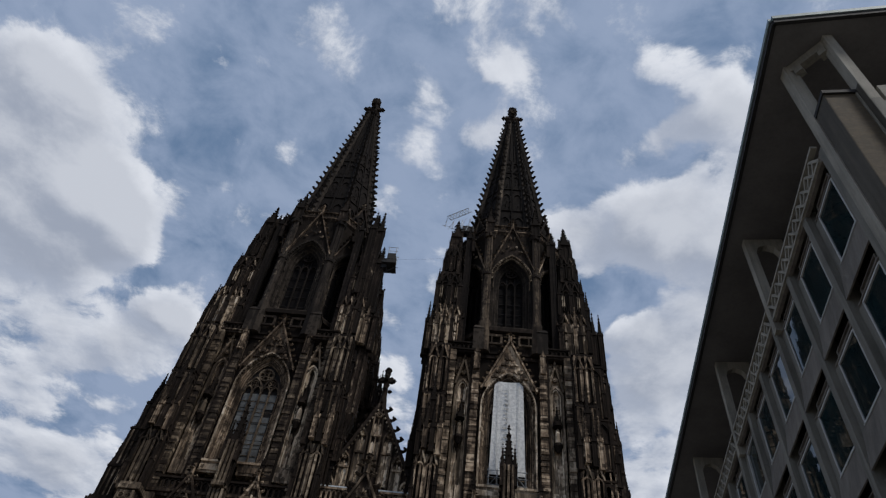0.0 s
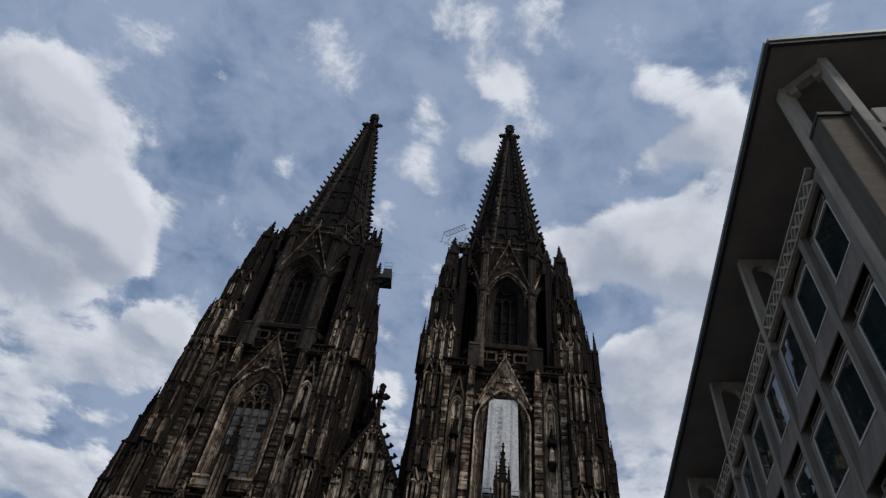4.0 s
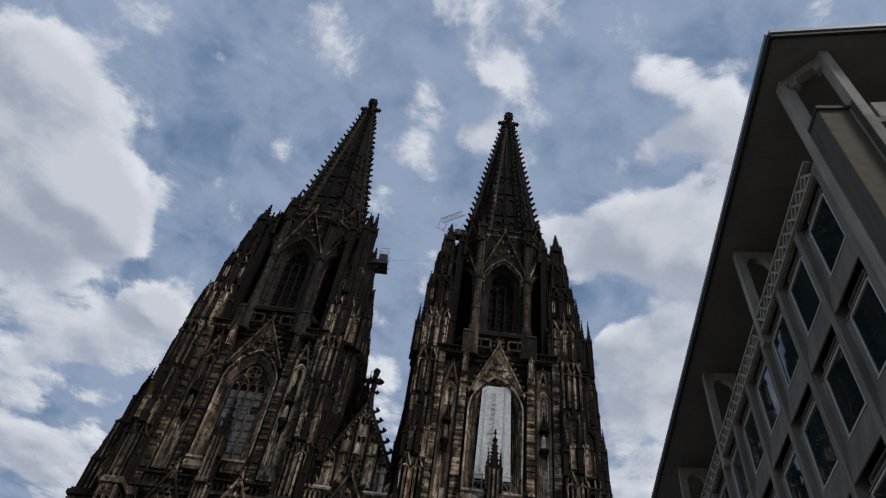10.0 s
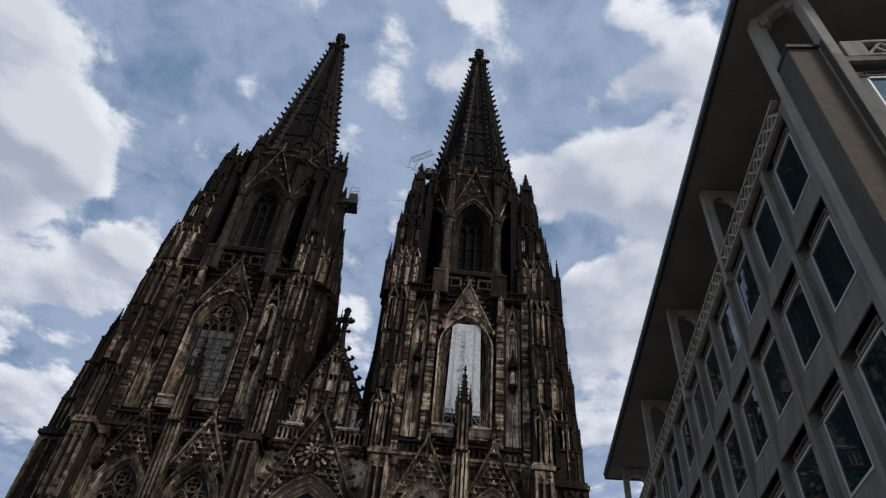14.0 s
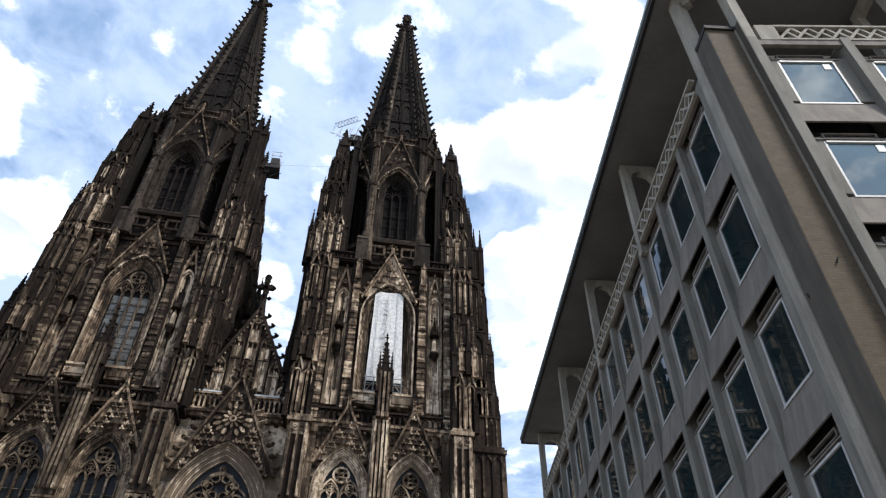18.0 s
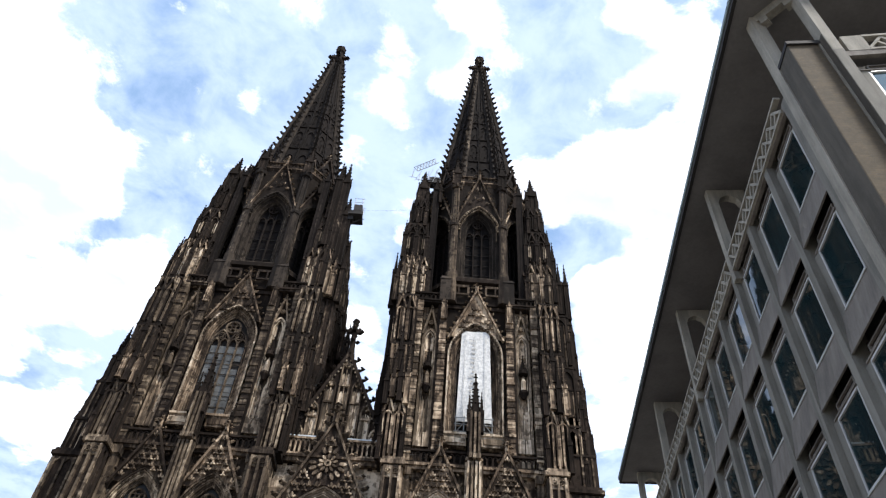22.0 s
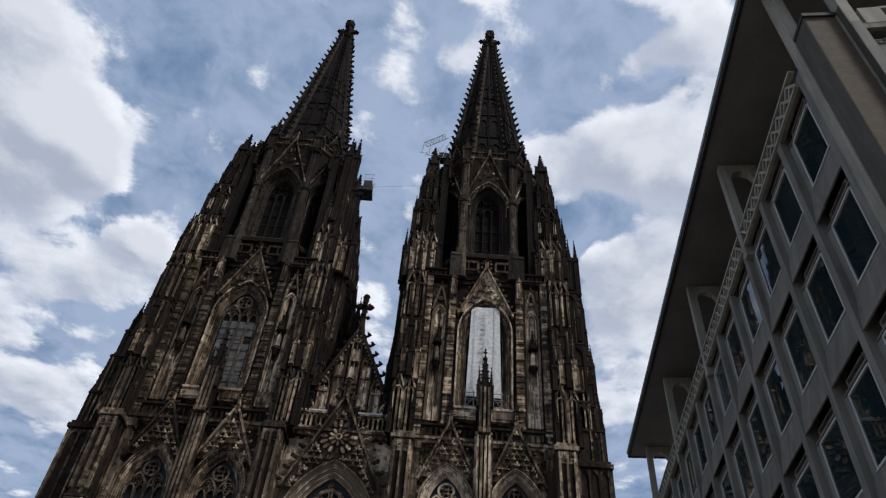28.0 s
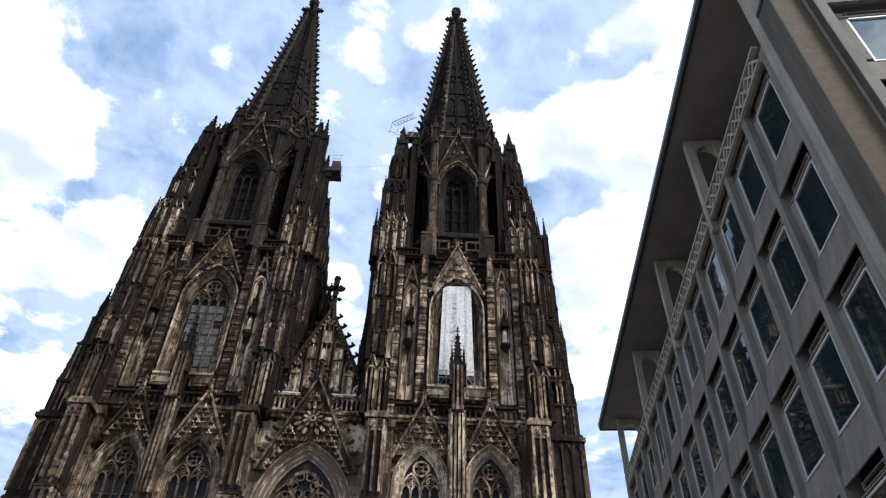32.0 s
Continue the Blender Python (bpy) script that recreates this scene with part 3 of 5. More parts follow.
def window(parent, m, a0, a1, zb, zs, rise0, y, lights, key, gable=None, steps=4, deep=1.4, pane=None, mat=None, bars=None, carved=None, fill=True, inner=None):
    """A pointed window: stepped mouldings (the part), with tracery, glazing and gable under it."""
    mat = mat or STONE
    R0 = (rise0 * rise0 + a0 * a0) / (2 * a0)

    def rise_at(a):
        d = a0 - a
        return math.sqrt(max(0.1, (R0 - d) ** 2 - (R0 - a0) ** 2))

    hollow = 0.5 if key[0] == "tall" else 0.22

    def hood_mould():
        ka = a0 + (a1 - a0) / steps * 0.5
        return arch_band(Shape(), 0, a0, ka, zb, zs, rise_at(a0), rise_at(ka), y - 0.12, y + deep, 9)

    def mould():
        s = Shape()
        for i in range(steps):
            ka, kb = a0 + (a1 - a0) * i / steps, a0 + (a1 - a0) * (i + 1) / steps
            kc = ka + (kb - ka) * 0.5
            fr = y + deep * i / steps * 0.8
            if i:
                arch_band(s, 0, ka, kc, zb, zs, rise_at(ka), rise_at(kc), fr, y + deep, 9)
            # hollow between the ribs, with a thin roll in it
            arch_band(s, 0, kc, kb, zb, zs, rise_at(kc), rise_at(kb), min(fr + hollow, y + deep - 0.06), y + deep, 9)
            mid = kc + (kb - kc) * 0.6
            arch_band(s, 0, mid + 0.05, mid - 0.05, zb, zs, rise_at(mid + 0.05), rise_at(mid - 0.05), fr + hollow * 0.2, fr + hollow * 0.5, 9)
        s.ext([(-a0 - 0.15, zb - 0.6), (a0 + 0.15, zb - 0.6), (a0 + 0.15, zb), (-a0 - 0.15, zb)], y - 0.1, y + deep)
        # knobs along the outer arch
        kn = a0 + (a1 - a0) / steps * 0.72
        for x, z in arch(kn, zb, zs, rise_at(kn), 14)[1:-1]:
            s.octa((x, y + 0.1, z), 0.15, 0.18, 0.17)
        return s
    ob = part("window", mould, inner or mat, parent, "", m, ("mould", key))
    part("hood_mould", hood_mould, mat, ob, "", None, ("hood", key))
    part("tracery", lambda: tracery_shape(a1 + 0.05, zb, zs, rise_at(a1), y + deep * 0.72, lights), bars or mat, ob, "", None, ("tracery", key))
    nb = max(3, int((zs - 0.25 - zb) / 1.5))
    for k in range(1, nb):
        part("saddle_bar", lambda: Shape().box(-a1, a1, -0.02, 0.02, -0.03, 0.03), bars or mat, ob, "", pose(0, y + deep * 0.72 + 0.07, zb + (zs - 0.25 - zb) * k / nb), ("saddle", a1, (bars or mat).name))
    if pane:
        part("pane", lambda: pane_shape(a1 + 0.1, zb, zs, rise_at(a1), y + deep * 0.9), pane, ob, "dark leaded glass, painted shade in the belfry", None, ("pane", key))
    if gable:
        half, z0, tip, gy, n, size = gable
        part("gable", lambda: wimperg_shape(half, z0, tip, gy, 0.2 if key[0] == "open" else 0.24 if key[0] == "tall" else 0.28, n, size), TAN if key == "great" else STONE, ob, "openwork stone gable with crockets", None, ("gable", key))
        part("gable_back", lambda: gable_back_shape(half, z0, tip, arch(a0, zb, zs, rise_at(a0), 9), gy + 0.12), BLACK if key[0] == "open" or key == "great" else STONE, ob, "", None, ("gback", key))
        if fill:
            rosettes(ob, half, z0, tip, arch(a0 + 0.05, zb, zs, rise_at(a0) + 0.05, 12), gy - 0.05, 43.4 if key == "great" else 0, carved or TAN, 7.0 if key[0] in ("tall", "open") else 15.0 if key == "great" else 10.5)
    return ob


def statue_shape():
    """A plain upright figure-like block on a console under a canopy."""
    s = Shape()
    s.frust(0, 0, 0, 1.5, 0.34, 0.26, 8)
    s.frust(0, 0, 1.5, 2.0, 0.3, 0.16, 8)
    s.octa((0, 0, 2.2), 0.2, 0.2, 0.26)
    return s


def niche_shape(half, z0, z1, tip, y):
    """Tall blind lancet between buttresses with its own gable, canopy and console."""
    s = Shape()
    zs = z1 - half * 1.9
    arch_band(s, 0, half, half - 0.3, z0, zs, half * 1.9, half * 1.9 - 0.36, y - 0.35, y + 0.3, 6)
    arch_band(s, 0, half - 0.36, half - 0.52, z0, zs, half * 1.9 - 0.42, half * 1.9 - 0.6, y - 0.18, y + 0.3, 6)
    s.bar((-half, z1 - half * 1.0), (0, tip), 0.26, y - 0.4, y + 0.05)
    s.bar((half, z1 - half * 1.0), (0, tip), 0.26, y - 0.4, y + 0.05)
    crockets(s, (-half, z1 - half), (0, tip), 5, 0.24, y - 0.4, y, -1)
    crockets(s, (half, z1 - half), (0, tip), 5, 0.24, y - 0.4, y, 1)
    foil(s, 0, z1 + (tip - z1) * 0.30, 0.33, y - 0.3, y, 3, 0.25)
    s.octa((0, y - 0.2, tip + 0.35), 0.22, 0.22, 0.55)
    s.box(-0.09, 0.09, y - 0.12, y + 0.2, z0, z0 + (z1 - z0) * 0.30)
    return s


def canopy_shape():
    """Console below and spired canopy above a niche figure."""
    s = Shape()
    s.frust(0, 0, -1.1, -0.35, 0.18, 0.5, 8)
    s.frust(0, 0, -0.35, 0.0, 0.55, 0.55, 8)
    s.frust(0, 0, 2.6, 3.2, 0.58, 0.52, 8)
    for i in range(4):
        t = math.pi / 4 + i * math.pi / 2
        s.frust(math.cos(t) * 0.5, math.sin(t) * 0.5, 3.0, 4.1, 0.12, 0.02, 4)
    s.frust(0, 0, 3.2, 5.6, 0.34, 0.03, 8)
    for k in range(5):
        r = 0.34 * (1 - k / 5) + 0.06
        for i in range(4):
            t = i * math.pi / 2
            s.octa((math.cos(t) * r, math.sin(t) * r, 3.4 + k * 0.42), 0.1, 0.1, 0.09)
    s.octa((0, 0, 5.7), 0.15, 0.15, 0.2)
    return s


def buttress(parent, m, x0, x1, y0, y1, levels, nfront, nside, mat, key, panel=None):
    """Buttress with string courses; blind panelling of each stage is a piece of its own."""
    def body():
        s = Shape().box(x0, x1, y0, y1, levels[0], levels[-1])
        for b in levels[1:]:
            string_course(s, x0, x1, y0, y1, b - 0.45, 0.42, 0.2)
        return s
    ob = part("buttress", body, mat, parent, "", m, (key, mat.name))
    pn = (panel or mat).name
    rib = panel if panel and key[0] == "but2" else mat
    for a, b in zip(levels[:-1], levels[1:]):
        if b < 25:
            continue
        part("panelling", lambda: ribbed(Shape(), x0 + 0.12, x1 - 0.12, y0, a + 0.5, b - 0.6, nfront, 0.34, 0.26), panel or mat, ob, "", None, (key, "front", a, pn))
        if nside:
            for sx in (0, 1):
                q = pose(x1, 0, 0, 0, 0, 90) if sx else pose(x0, y0 + y1, 0, 0, 0, -90)
                part("panelling", lambda: ribbed(Shape(), y0 + 0.15, y1 - 0.15, 0, a + 0.5, b - 0.6, nside, 0.22, 0.24), rib, ob, "", q, (key, "side", a, rib.name))
    return ob


def quoin_shape(x0, x1, y0, y1, z0, z1, h=0.42):
    """Pier of squared blocks, course by course, uneven at the face."""
    s = Shape()
    n = round((z1 - z0) / h)
    h = (z1 - z0) / n
    rng = random.Random(int(z0 * 10 + x1 * 7))
    for i in range(n):
        d = rng.uniform(-0.05, 0.06) + (0.05 if i % 2 else 0)
        s.box(x0 - d * 0.6, x1 + d * 0.6, y0 - d, y1, z0 + i * h + 0.02, z0 + (i + 1) * h - 0.02)
    s.box(x0 + 0.08, x1 - 0.08, y0 + 0.1, y1, z0, z1)
    return s


def block_pier(parent, m, x0, x1, y0, y1, z0, z1, h, mat, label, seed):
    """Pier with a plain core; every squared block before it is a piece of its own."""
    core = part("block_pier", lambda: Shape().box(x0 + 0.08, x1 - 0.08, y0 + 0.1, y1, z0, z1), mat, parent, label, m, ("core", x0, y0, z0, mat.name))
    n = round((z1 - z0) / h)
    h = (z1 - z0) / n
    rng = random.Random(seed)
    for i in range(n):
        d = round(rng.uniform(-0.05, 0.07) + (0.05 if i % 2 else 0), 2)
        part("block", lambda: Shape().box(x0 - d * 0.6, x1 + d * 0.6, y0 - d, y0 + 0.6, 0.02, h - 0.02), mat, core, "", pose(0, 0, z0 + i * h), ("block", x0, y0, h, d, mat.name))
    return core


def gablet_shape(half, z0, z1, tip, y, deep=0.5):
    """Small blind lancet pair with a gable, used on turrets."""
    s = Shape()
    arch_band(s, 0, half, half - 0.16, z0, z1 - half, half * 1.2, half * 1.2 - 0.2, y - deep, y, 4)
    s.box(-0.06, 0.06, y - deep * 0.6, y, z0, z1)
    s.bar((-half - 0.1, z1 - half * 0.4), (0, tip), 0.2, y - deep - 0.1, y)
    s.bar((half + 0.1, z1 - half * 0.4), (0, tip), 0.2, y - deep - 0.1, y)
    crockets(s, (-half, z1 - half * 0.4), (0, tip), 3, 0.17, y - deep, y, -1)
    crockets(s, (half, z1 - half * 0.4), (0, tip), 3, 0.17, y - deep, y, 1)
    s.octa((0, y - deep * 0.5, tip + 0.25), 0.17, 0.17, 0.4)
    return s


def cluster_shape(half, z0, z1, n=3):
    """Panelled square turret of a corner cluster, centred on the origin."""
    s = Shape()
    s.box(-half, half, -half, half, z0, z1)
    for m in SIDES:
        q = Shape()
        ribbed(q, -half + 0.08, half - 0.08, -half, z0 + 0.4, z1 - 0.2, n, 0.22, 0.22)
        s.join(q, m)
    string_course(s, -half, half, -half, half, z1 - 0.3, 0.36, 0.16)
    return s


def tower(name, x, label, white_sheet):
    T = thing(name, label, "cathedral tower", "west towers of the cathedral", m=pose(x, 0, 0))
    part("tower_core", Shape().box(-7.6, 7.6, -7.6, 7.6, 0, 70.2), BLACK, T, "", None, "core")
    for side, m in enumerate(SIDES):
        front = side == 0
        tone = (side, white_sheet)
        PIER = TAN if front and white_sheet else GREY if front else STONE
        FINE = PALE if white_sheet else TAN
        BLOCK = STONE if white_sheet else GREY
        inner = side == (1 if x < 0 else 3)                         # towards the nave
        # side faces get darker stone: shade towards the nave put into the colour
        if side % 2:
            PIER, FINE, BLOCK = (BLACK, BLACK, CRUST_SHADE) if inner else (GREY, GREY, BLACK)
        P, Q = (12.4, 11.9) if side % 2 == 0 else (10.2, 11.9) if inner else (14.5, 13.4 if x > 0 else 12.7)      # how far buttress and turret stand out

        def pin(px, py, pz, w, hs, hp, mat=STONE, lab=""):
            return pinnacle(T, *(m @ Vector((px, py, pz))), w, hs, hp, mat, lab)
        # -- storey with paired windows --
        part("storey_wall", lambda: pierced(Shape(), -8.2, 8.2, 0, 43.6, [arch(3.15, 24.0, 36.1, 5.3, 7, cx) for cx in (-3.84, 3.84)], -9.3, -7.5), STONE, T, "", m, "wall2")
        for cx in () if inner else (-3.84, 3.84):
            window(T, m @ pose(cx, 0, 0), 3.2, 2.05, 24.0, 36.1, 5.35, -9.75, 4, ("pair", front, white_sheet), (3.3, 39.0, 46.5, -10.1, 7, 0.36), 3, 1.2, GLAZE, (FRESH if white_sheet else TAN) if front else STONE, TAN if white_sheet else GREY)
        LX = 9.05 if side % 2 == 0 else 8.1
        TU = 9.6 if side % 2 == 0 else 7.6
        for cx in () if inner else (-LX, LX):
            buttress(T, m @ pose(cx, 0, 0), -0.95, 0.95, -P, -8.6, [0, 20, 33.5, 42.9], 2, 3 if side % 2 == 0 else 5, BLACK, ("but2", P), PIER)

            def cap():
                s = Shape()
                string_course(s, -0.95, 0.95, -P, -8.6, 42.5, 0.9, 0.42)
                s.box(-0.85, 0.85, -P - 0.15, -P + 0.1, 41.0, 42.4)
                foil(s, -0.4, 41.7, 0.36, -P - 0.32, -P - 0.1, 4, 0.2)
                foil(s, 0.4, 41.7, 0.36, -P - 0.32, -P - 0.1, 4, 0.2)
                return s
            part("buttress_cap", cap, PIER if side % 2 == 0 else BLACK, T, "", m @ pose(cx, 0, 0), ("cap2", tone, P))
            # slim pier between buttress and window
            sx = 1 if cx > 0 else -1
            part("wall_shaft", lambda: Shape().box(-0.4, 0.4, -10.3, -9.0, 0, 43.2).box(-0.55, 0.55, -10.5, -9.0, 42.6, 43.6), PIER, T, "", m @ pose(sx * 7.55, 0, 0), ("wshaft", tone))
        if not inner:
            buttress(T, m, -0.8, 0.8, -10.9, -8.8, [0, 20, 33.0, 45.0], 3, 1, PIER, "butmid")
            pin(0, -10.6, 45.0, 1.5, 5.4, 6.0, BLACK, "slender blackened pinnacle before the tall window")
            for dx in (-0.49, 0.0, 0.49):
                part("shaft", lambda: Shape().box(-0.13, 0.13, -11.55, -10.4, 45.0, 50.7).box(-0.2, 0.2, -11.65, -10.4, 44.6, 45.2), PIER, T, "", m @ pose(dx, 0, 0), ("bundle", tone))
            for dx in (-0.72, 0.72):
                pin(dx, -11.2, 48.0, 0.55, 2.6, 3.0, BLACK)
            part("gallery_floor", lambda: Shape().box(-8.2, 8.2, -10.0, -7.6, 43.6, 44.0).box(-8.2, 8.2, -10.25, -7.6, 44.0, 44.35), STONE, T, "", m, "gal2")
            for bx0, bx1 in ((-8.0, -0.9), (0.9, 8.0)):
                part("balustrade", lambda: balustrade_shape(bx0, bx1, -9.9, 44.3, 46.1), BLACK, T, "", m, ("bal2", bx0))
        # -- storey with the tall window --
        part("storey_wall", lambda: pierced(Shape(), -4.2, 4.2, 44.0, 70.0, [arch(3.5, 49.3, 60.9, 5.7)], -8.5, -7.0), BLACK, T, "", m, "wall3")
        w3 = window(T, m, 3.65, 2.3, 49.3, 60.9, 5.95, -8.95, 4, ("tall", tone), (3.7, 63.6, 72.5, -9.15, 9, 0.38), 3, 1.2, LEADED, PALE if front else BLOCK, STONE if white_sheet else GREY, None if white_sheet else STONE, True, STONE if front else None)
        if front and not white_sheet:
            for k, (x0, wd) in enumerate(((-2.2, 0.95), (-1.1, 0.95), (0.05, 0.95), (1.2, 0.95))):
                rng = random.Random(k)
                for j in range(9):
                    if rng.random() < (0.25 if k == 0 else 0.04):
                        continue
                    part("glass_panel", lambda: Shape().box(0.04, 0.95, -7.96, -7.90, 0, 1.12), PANE, w3, "pale leaded glass panel", pose(x0, 0, 49.6 + j * 1.2), "gpanel")
        part("sill", lambda: Shape().box(-3.9, -0.9, -9.5, -8.2, 47.3, 48.7).box(0.9, 3.9, -9.5, -8.2, 47.3, 48.7).box(-4.0, 4.0, -9.7, -8.2, 48.7, 49.0).box(-3.6, -1.2, -9.62, -9.4, 47.6, 48.35).box(1.2, 3.6, -9.62, -9.4, 47.6, 48.35), PALE if white_sheet else STONE, T, "pale stone window sill", m, ("sill3", white_sheet))
        for sx in (-1, 1):
            # pier beside the window, of squared blocks; its niche flank has shade painted black
            if front:
                block_pier(T, m @ pose(sx * 4.5, 0, 0), -0.45, 0.45, -9.5, -7.5, 46.0, 69.4, 0.42, BLOCK, "pier of uneven squared blocks", 11 + sx)
            else:
                part("block_pier", lambda: quoin_shape(-0.45, 0.45, -9.5, -7.5, 46.0, 69.4), BLOCK, T, "pier of uneven squared blocks", m @ pose(sx * 4.5, 0, 0), ("quoinA", tone))
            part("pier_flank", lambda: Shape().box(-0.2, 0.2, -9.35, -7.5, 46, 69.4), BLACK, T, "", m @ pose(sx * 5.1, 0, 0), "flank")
            nm = m @ pose(sx * 6.15, 0, 0)
            part("niche_wall", lambda: Shape().box(-1.1, 1.1, -8.6, -7.0, 44.0, 70.0), BLOCK, T, "", nm, ("nichewall", tone))
            for dx in (-0.34, 0.34):
                part("lancet_strip", lambda: Shape().ext([(-0.22, 49.0), (0.22, 49.0), (0.22, 53.6), (0, 54.3), (-0.22, 53.6)], -8.78, -8.55), FINE, T, "", nm @ pose(dx, 0, 0), ("strip", tone))
                part("lancet_strip", lambda: Shape().ext([(-0.16, 61.4), (0.16, 61.4), (0.16, 63.4), (0, 63.9), (-0.16, 63.4)], -8.78, -8.55), FINE, T, "", nm @ pose(dx, 0, 0), ("strip2", tone))
            part("niche", lambda: niche_shape(1.0, 47.0, 65.0, 68.6, -8.9), FINE, T, "blind lancet niche with a pointed gable", nm, ("niche", tone))
            part("niche_base", lambda: Shape().box(-0.85, -0.08, -9.2, -8.5, 47.0, 48.9).box(0.08, 0.85, -9.2, -8.5, 47.0, 48.9), FINE, T, "blocks at the foot of the niche", nm, ("nbase", tone))
            part("statue_canopy", canopy_shape, BLACK, T, "", nm @ pose(0, -9.35, 55.6), "canopy")
            part("statue", statue_shape, PALE, T, "weathered stone figure on a console", nm @ pose(0, -9.35, 55.6), "statue")
            # outer pier of pale blocks
            if front:
                block_pier(T, m @ pose(sx * 7.85, 0, 0), -0.5, 0.5, -10.0, -7.5, 44.0, 69.4, 0.5, PIER, "pale pier of squared blocks", 21 + sx)
            else:
                part("block_pier", lambda: quoin_shape(-0.5, 0.5, -10.0, -7.5, 44.0, 69.4, 0.5), PIER, T, "pale pier of squared blocks", m @ pose(sx * 7.85, 0, 0), ("quoinB", tone))
            # turret over the buttress: lancets, canopied pinnacles, lancets again
            zm = m @ pose(sx * TU, 0, 0)
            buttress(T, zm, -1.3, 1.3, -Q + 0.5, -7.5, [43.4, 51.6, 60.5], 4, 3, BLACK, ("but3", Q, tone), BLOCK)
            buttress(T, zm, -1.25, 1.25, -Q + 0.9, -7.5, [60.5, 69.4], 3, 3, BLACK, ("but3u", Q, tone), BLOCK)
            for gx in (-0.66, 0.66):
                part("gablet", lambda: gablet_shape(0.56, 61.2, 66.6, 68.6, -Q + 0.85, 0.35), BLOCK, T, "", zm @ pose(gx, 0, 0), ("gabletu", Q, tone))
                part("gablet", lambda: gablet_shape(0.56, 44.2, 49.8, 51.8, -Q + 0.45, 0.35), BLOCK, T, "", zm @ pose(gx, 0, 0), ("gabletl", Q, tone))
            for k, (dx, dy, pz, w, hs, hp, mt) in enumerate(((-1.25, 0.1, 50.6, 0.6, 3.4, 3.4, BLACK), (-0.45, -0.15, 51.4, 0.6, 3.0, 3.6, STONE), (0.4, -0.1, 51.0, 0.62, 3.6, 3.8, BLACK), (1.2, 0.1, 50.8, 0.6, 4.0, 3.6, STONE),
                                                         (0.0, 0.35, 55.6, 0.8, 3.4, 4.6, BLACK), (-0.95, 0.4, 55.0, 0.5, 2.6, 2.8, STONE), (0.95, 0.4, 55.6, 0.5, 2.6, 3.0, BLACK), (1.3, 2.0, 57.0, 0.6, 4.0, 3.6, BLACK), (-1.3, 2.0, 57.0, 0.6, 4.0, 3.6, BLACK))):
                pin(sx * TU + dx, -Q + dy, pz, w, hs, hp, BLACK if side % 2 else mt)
            for gx in (-0.8, 0.0, 0.8):
                part("statue", statue_shape, STONE, T, "", zm @ pose(gx, -Q + 0.2, 52.4), "statue2")
            for dx, dz, hs, hp in ((-1.3, 43.4, 3.0, 2.6), (1.3, 43.4, 3.6, 2.8), (1.3, 60.6, 4.0, 3.4), (-1.3, 60.6, 4.0, 3.4), (0.0, 69.4, 3.4, 3.4), (1.2, 69.6, 4.4, 4.0)):
                pin(sx * TU + dx, -Q + (0.2 if dz < 50 else 0.9), dz, 0.5, hs, hp, BLACK)
            if side % 2 and not inner:
                back = 0.0 if x > 0 else 1.2
                for by, bz, bt, bw in ((-14.35, 43.0, 47.6, 0.95), (-13.9, 47.6, 53.0, 0.9), (-13.5, 53.0, 60.0 - back * 2.5, 0.85), (-13.1 + back, 60.0 - back * 2.5, 68.0, 0.8)):
                    part("buttress_step", lambda: string_course(Shape().box(-bw, bw, by, -11.5, bz, bt), -bw, bw, by, -11.5, bt - 0.35, 0.36, 0.14), BLACK, T, "", m @ pose(sx * 8.0, 0, 0), ("bstep", by))
                    for dx in (-bw + 0.15, 0.0, bw - 0.15):
                        part("shaft", lambda: Shape().box(-0.1, 0.1, by - 0.14, by + 0.1, bz + 0.1, bt - 0.5), BLACK, T, "", m @ pose(sx * 8.0 + dx, 0, 0), ("bshaft", by))
                    for dy in (0.4, 1.0, 1.6):
                        part("shaft", lambda: Shape().box(-0.12, 0.12, -0.1, 0.1, bz + 0.1, bt - 0.5), STONE, T, "", m @ pose(sx * (8.0 + bw), by + dy, 0), ("bshafts", by))
                for lx, py, pz, w, hs, hp in ((8.4, -14.2, 43.3, 0.7, 4.6, 4.2), (7.7, -14.3, 46.5, 0.7, 4.0, 3.4), (7.4, -14.1, 52.5, 0.6, 5.2, 3.5), (8.5, -13.6, 51.0, 0.6, 4.6, 3.4), (7.6, -13.5, 58.5, 0.6, 4.6, 3.4), (8.3, -13.3, 62.5, 0.5, 3.8, 3.2), (7.5, -13.2, 66.0, 0.55, 4.2, 3.4), (8.5, -13.3, 56.6, 0.7, 2.0, 3.2)):
                    pin(sx * lx, py + (back * (0.3 if pz < 58 else 1.0) if pz > 50 else 0.0), pz, w, hs, hp, BLACK)
            pin(sx * 4.5, -9.5, 66.4, 0.7, 3.2, 2.6, STONE)
            pin(sx * 3.9, -9.7, 46.2, 0.5, 2.6, 2.2, BLACK)
        part("cornice", lambda: Shape().box(-8.4, 8.4, -8.8, -7.0, 69.3, 69.9), BLACK, T, "", m, "corn3")
        if front:
            for k in range(15):
                for sx in (-1, 1):
                    th = 0.1 + 1.02 * k / 15
                    R = (5.95 * 5.95 + 3.65 * 3.65) / (2 * 3.65)
                    part("knob", lambda: Shape().octa((0, 0, 0), 0.2, 0.18, 0.2), TAN, T, "", m @ pose(sx * -(3.42 - R * 0.97 + R * 0.97 * math.cos(th * 0.97)), -9.02, 60.9 + R * 0.97 * math.sin(th * 0.97)), "archknob")
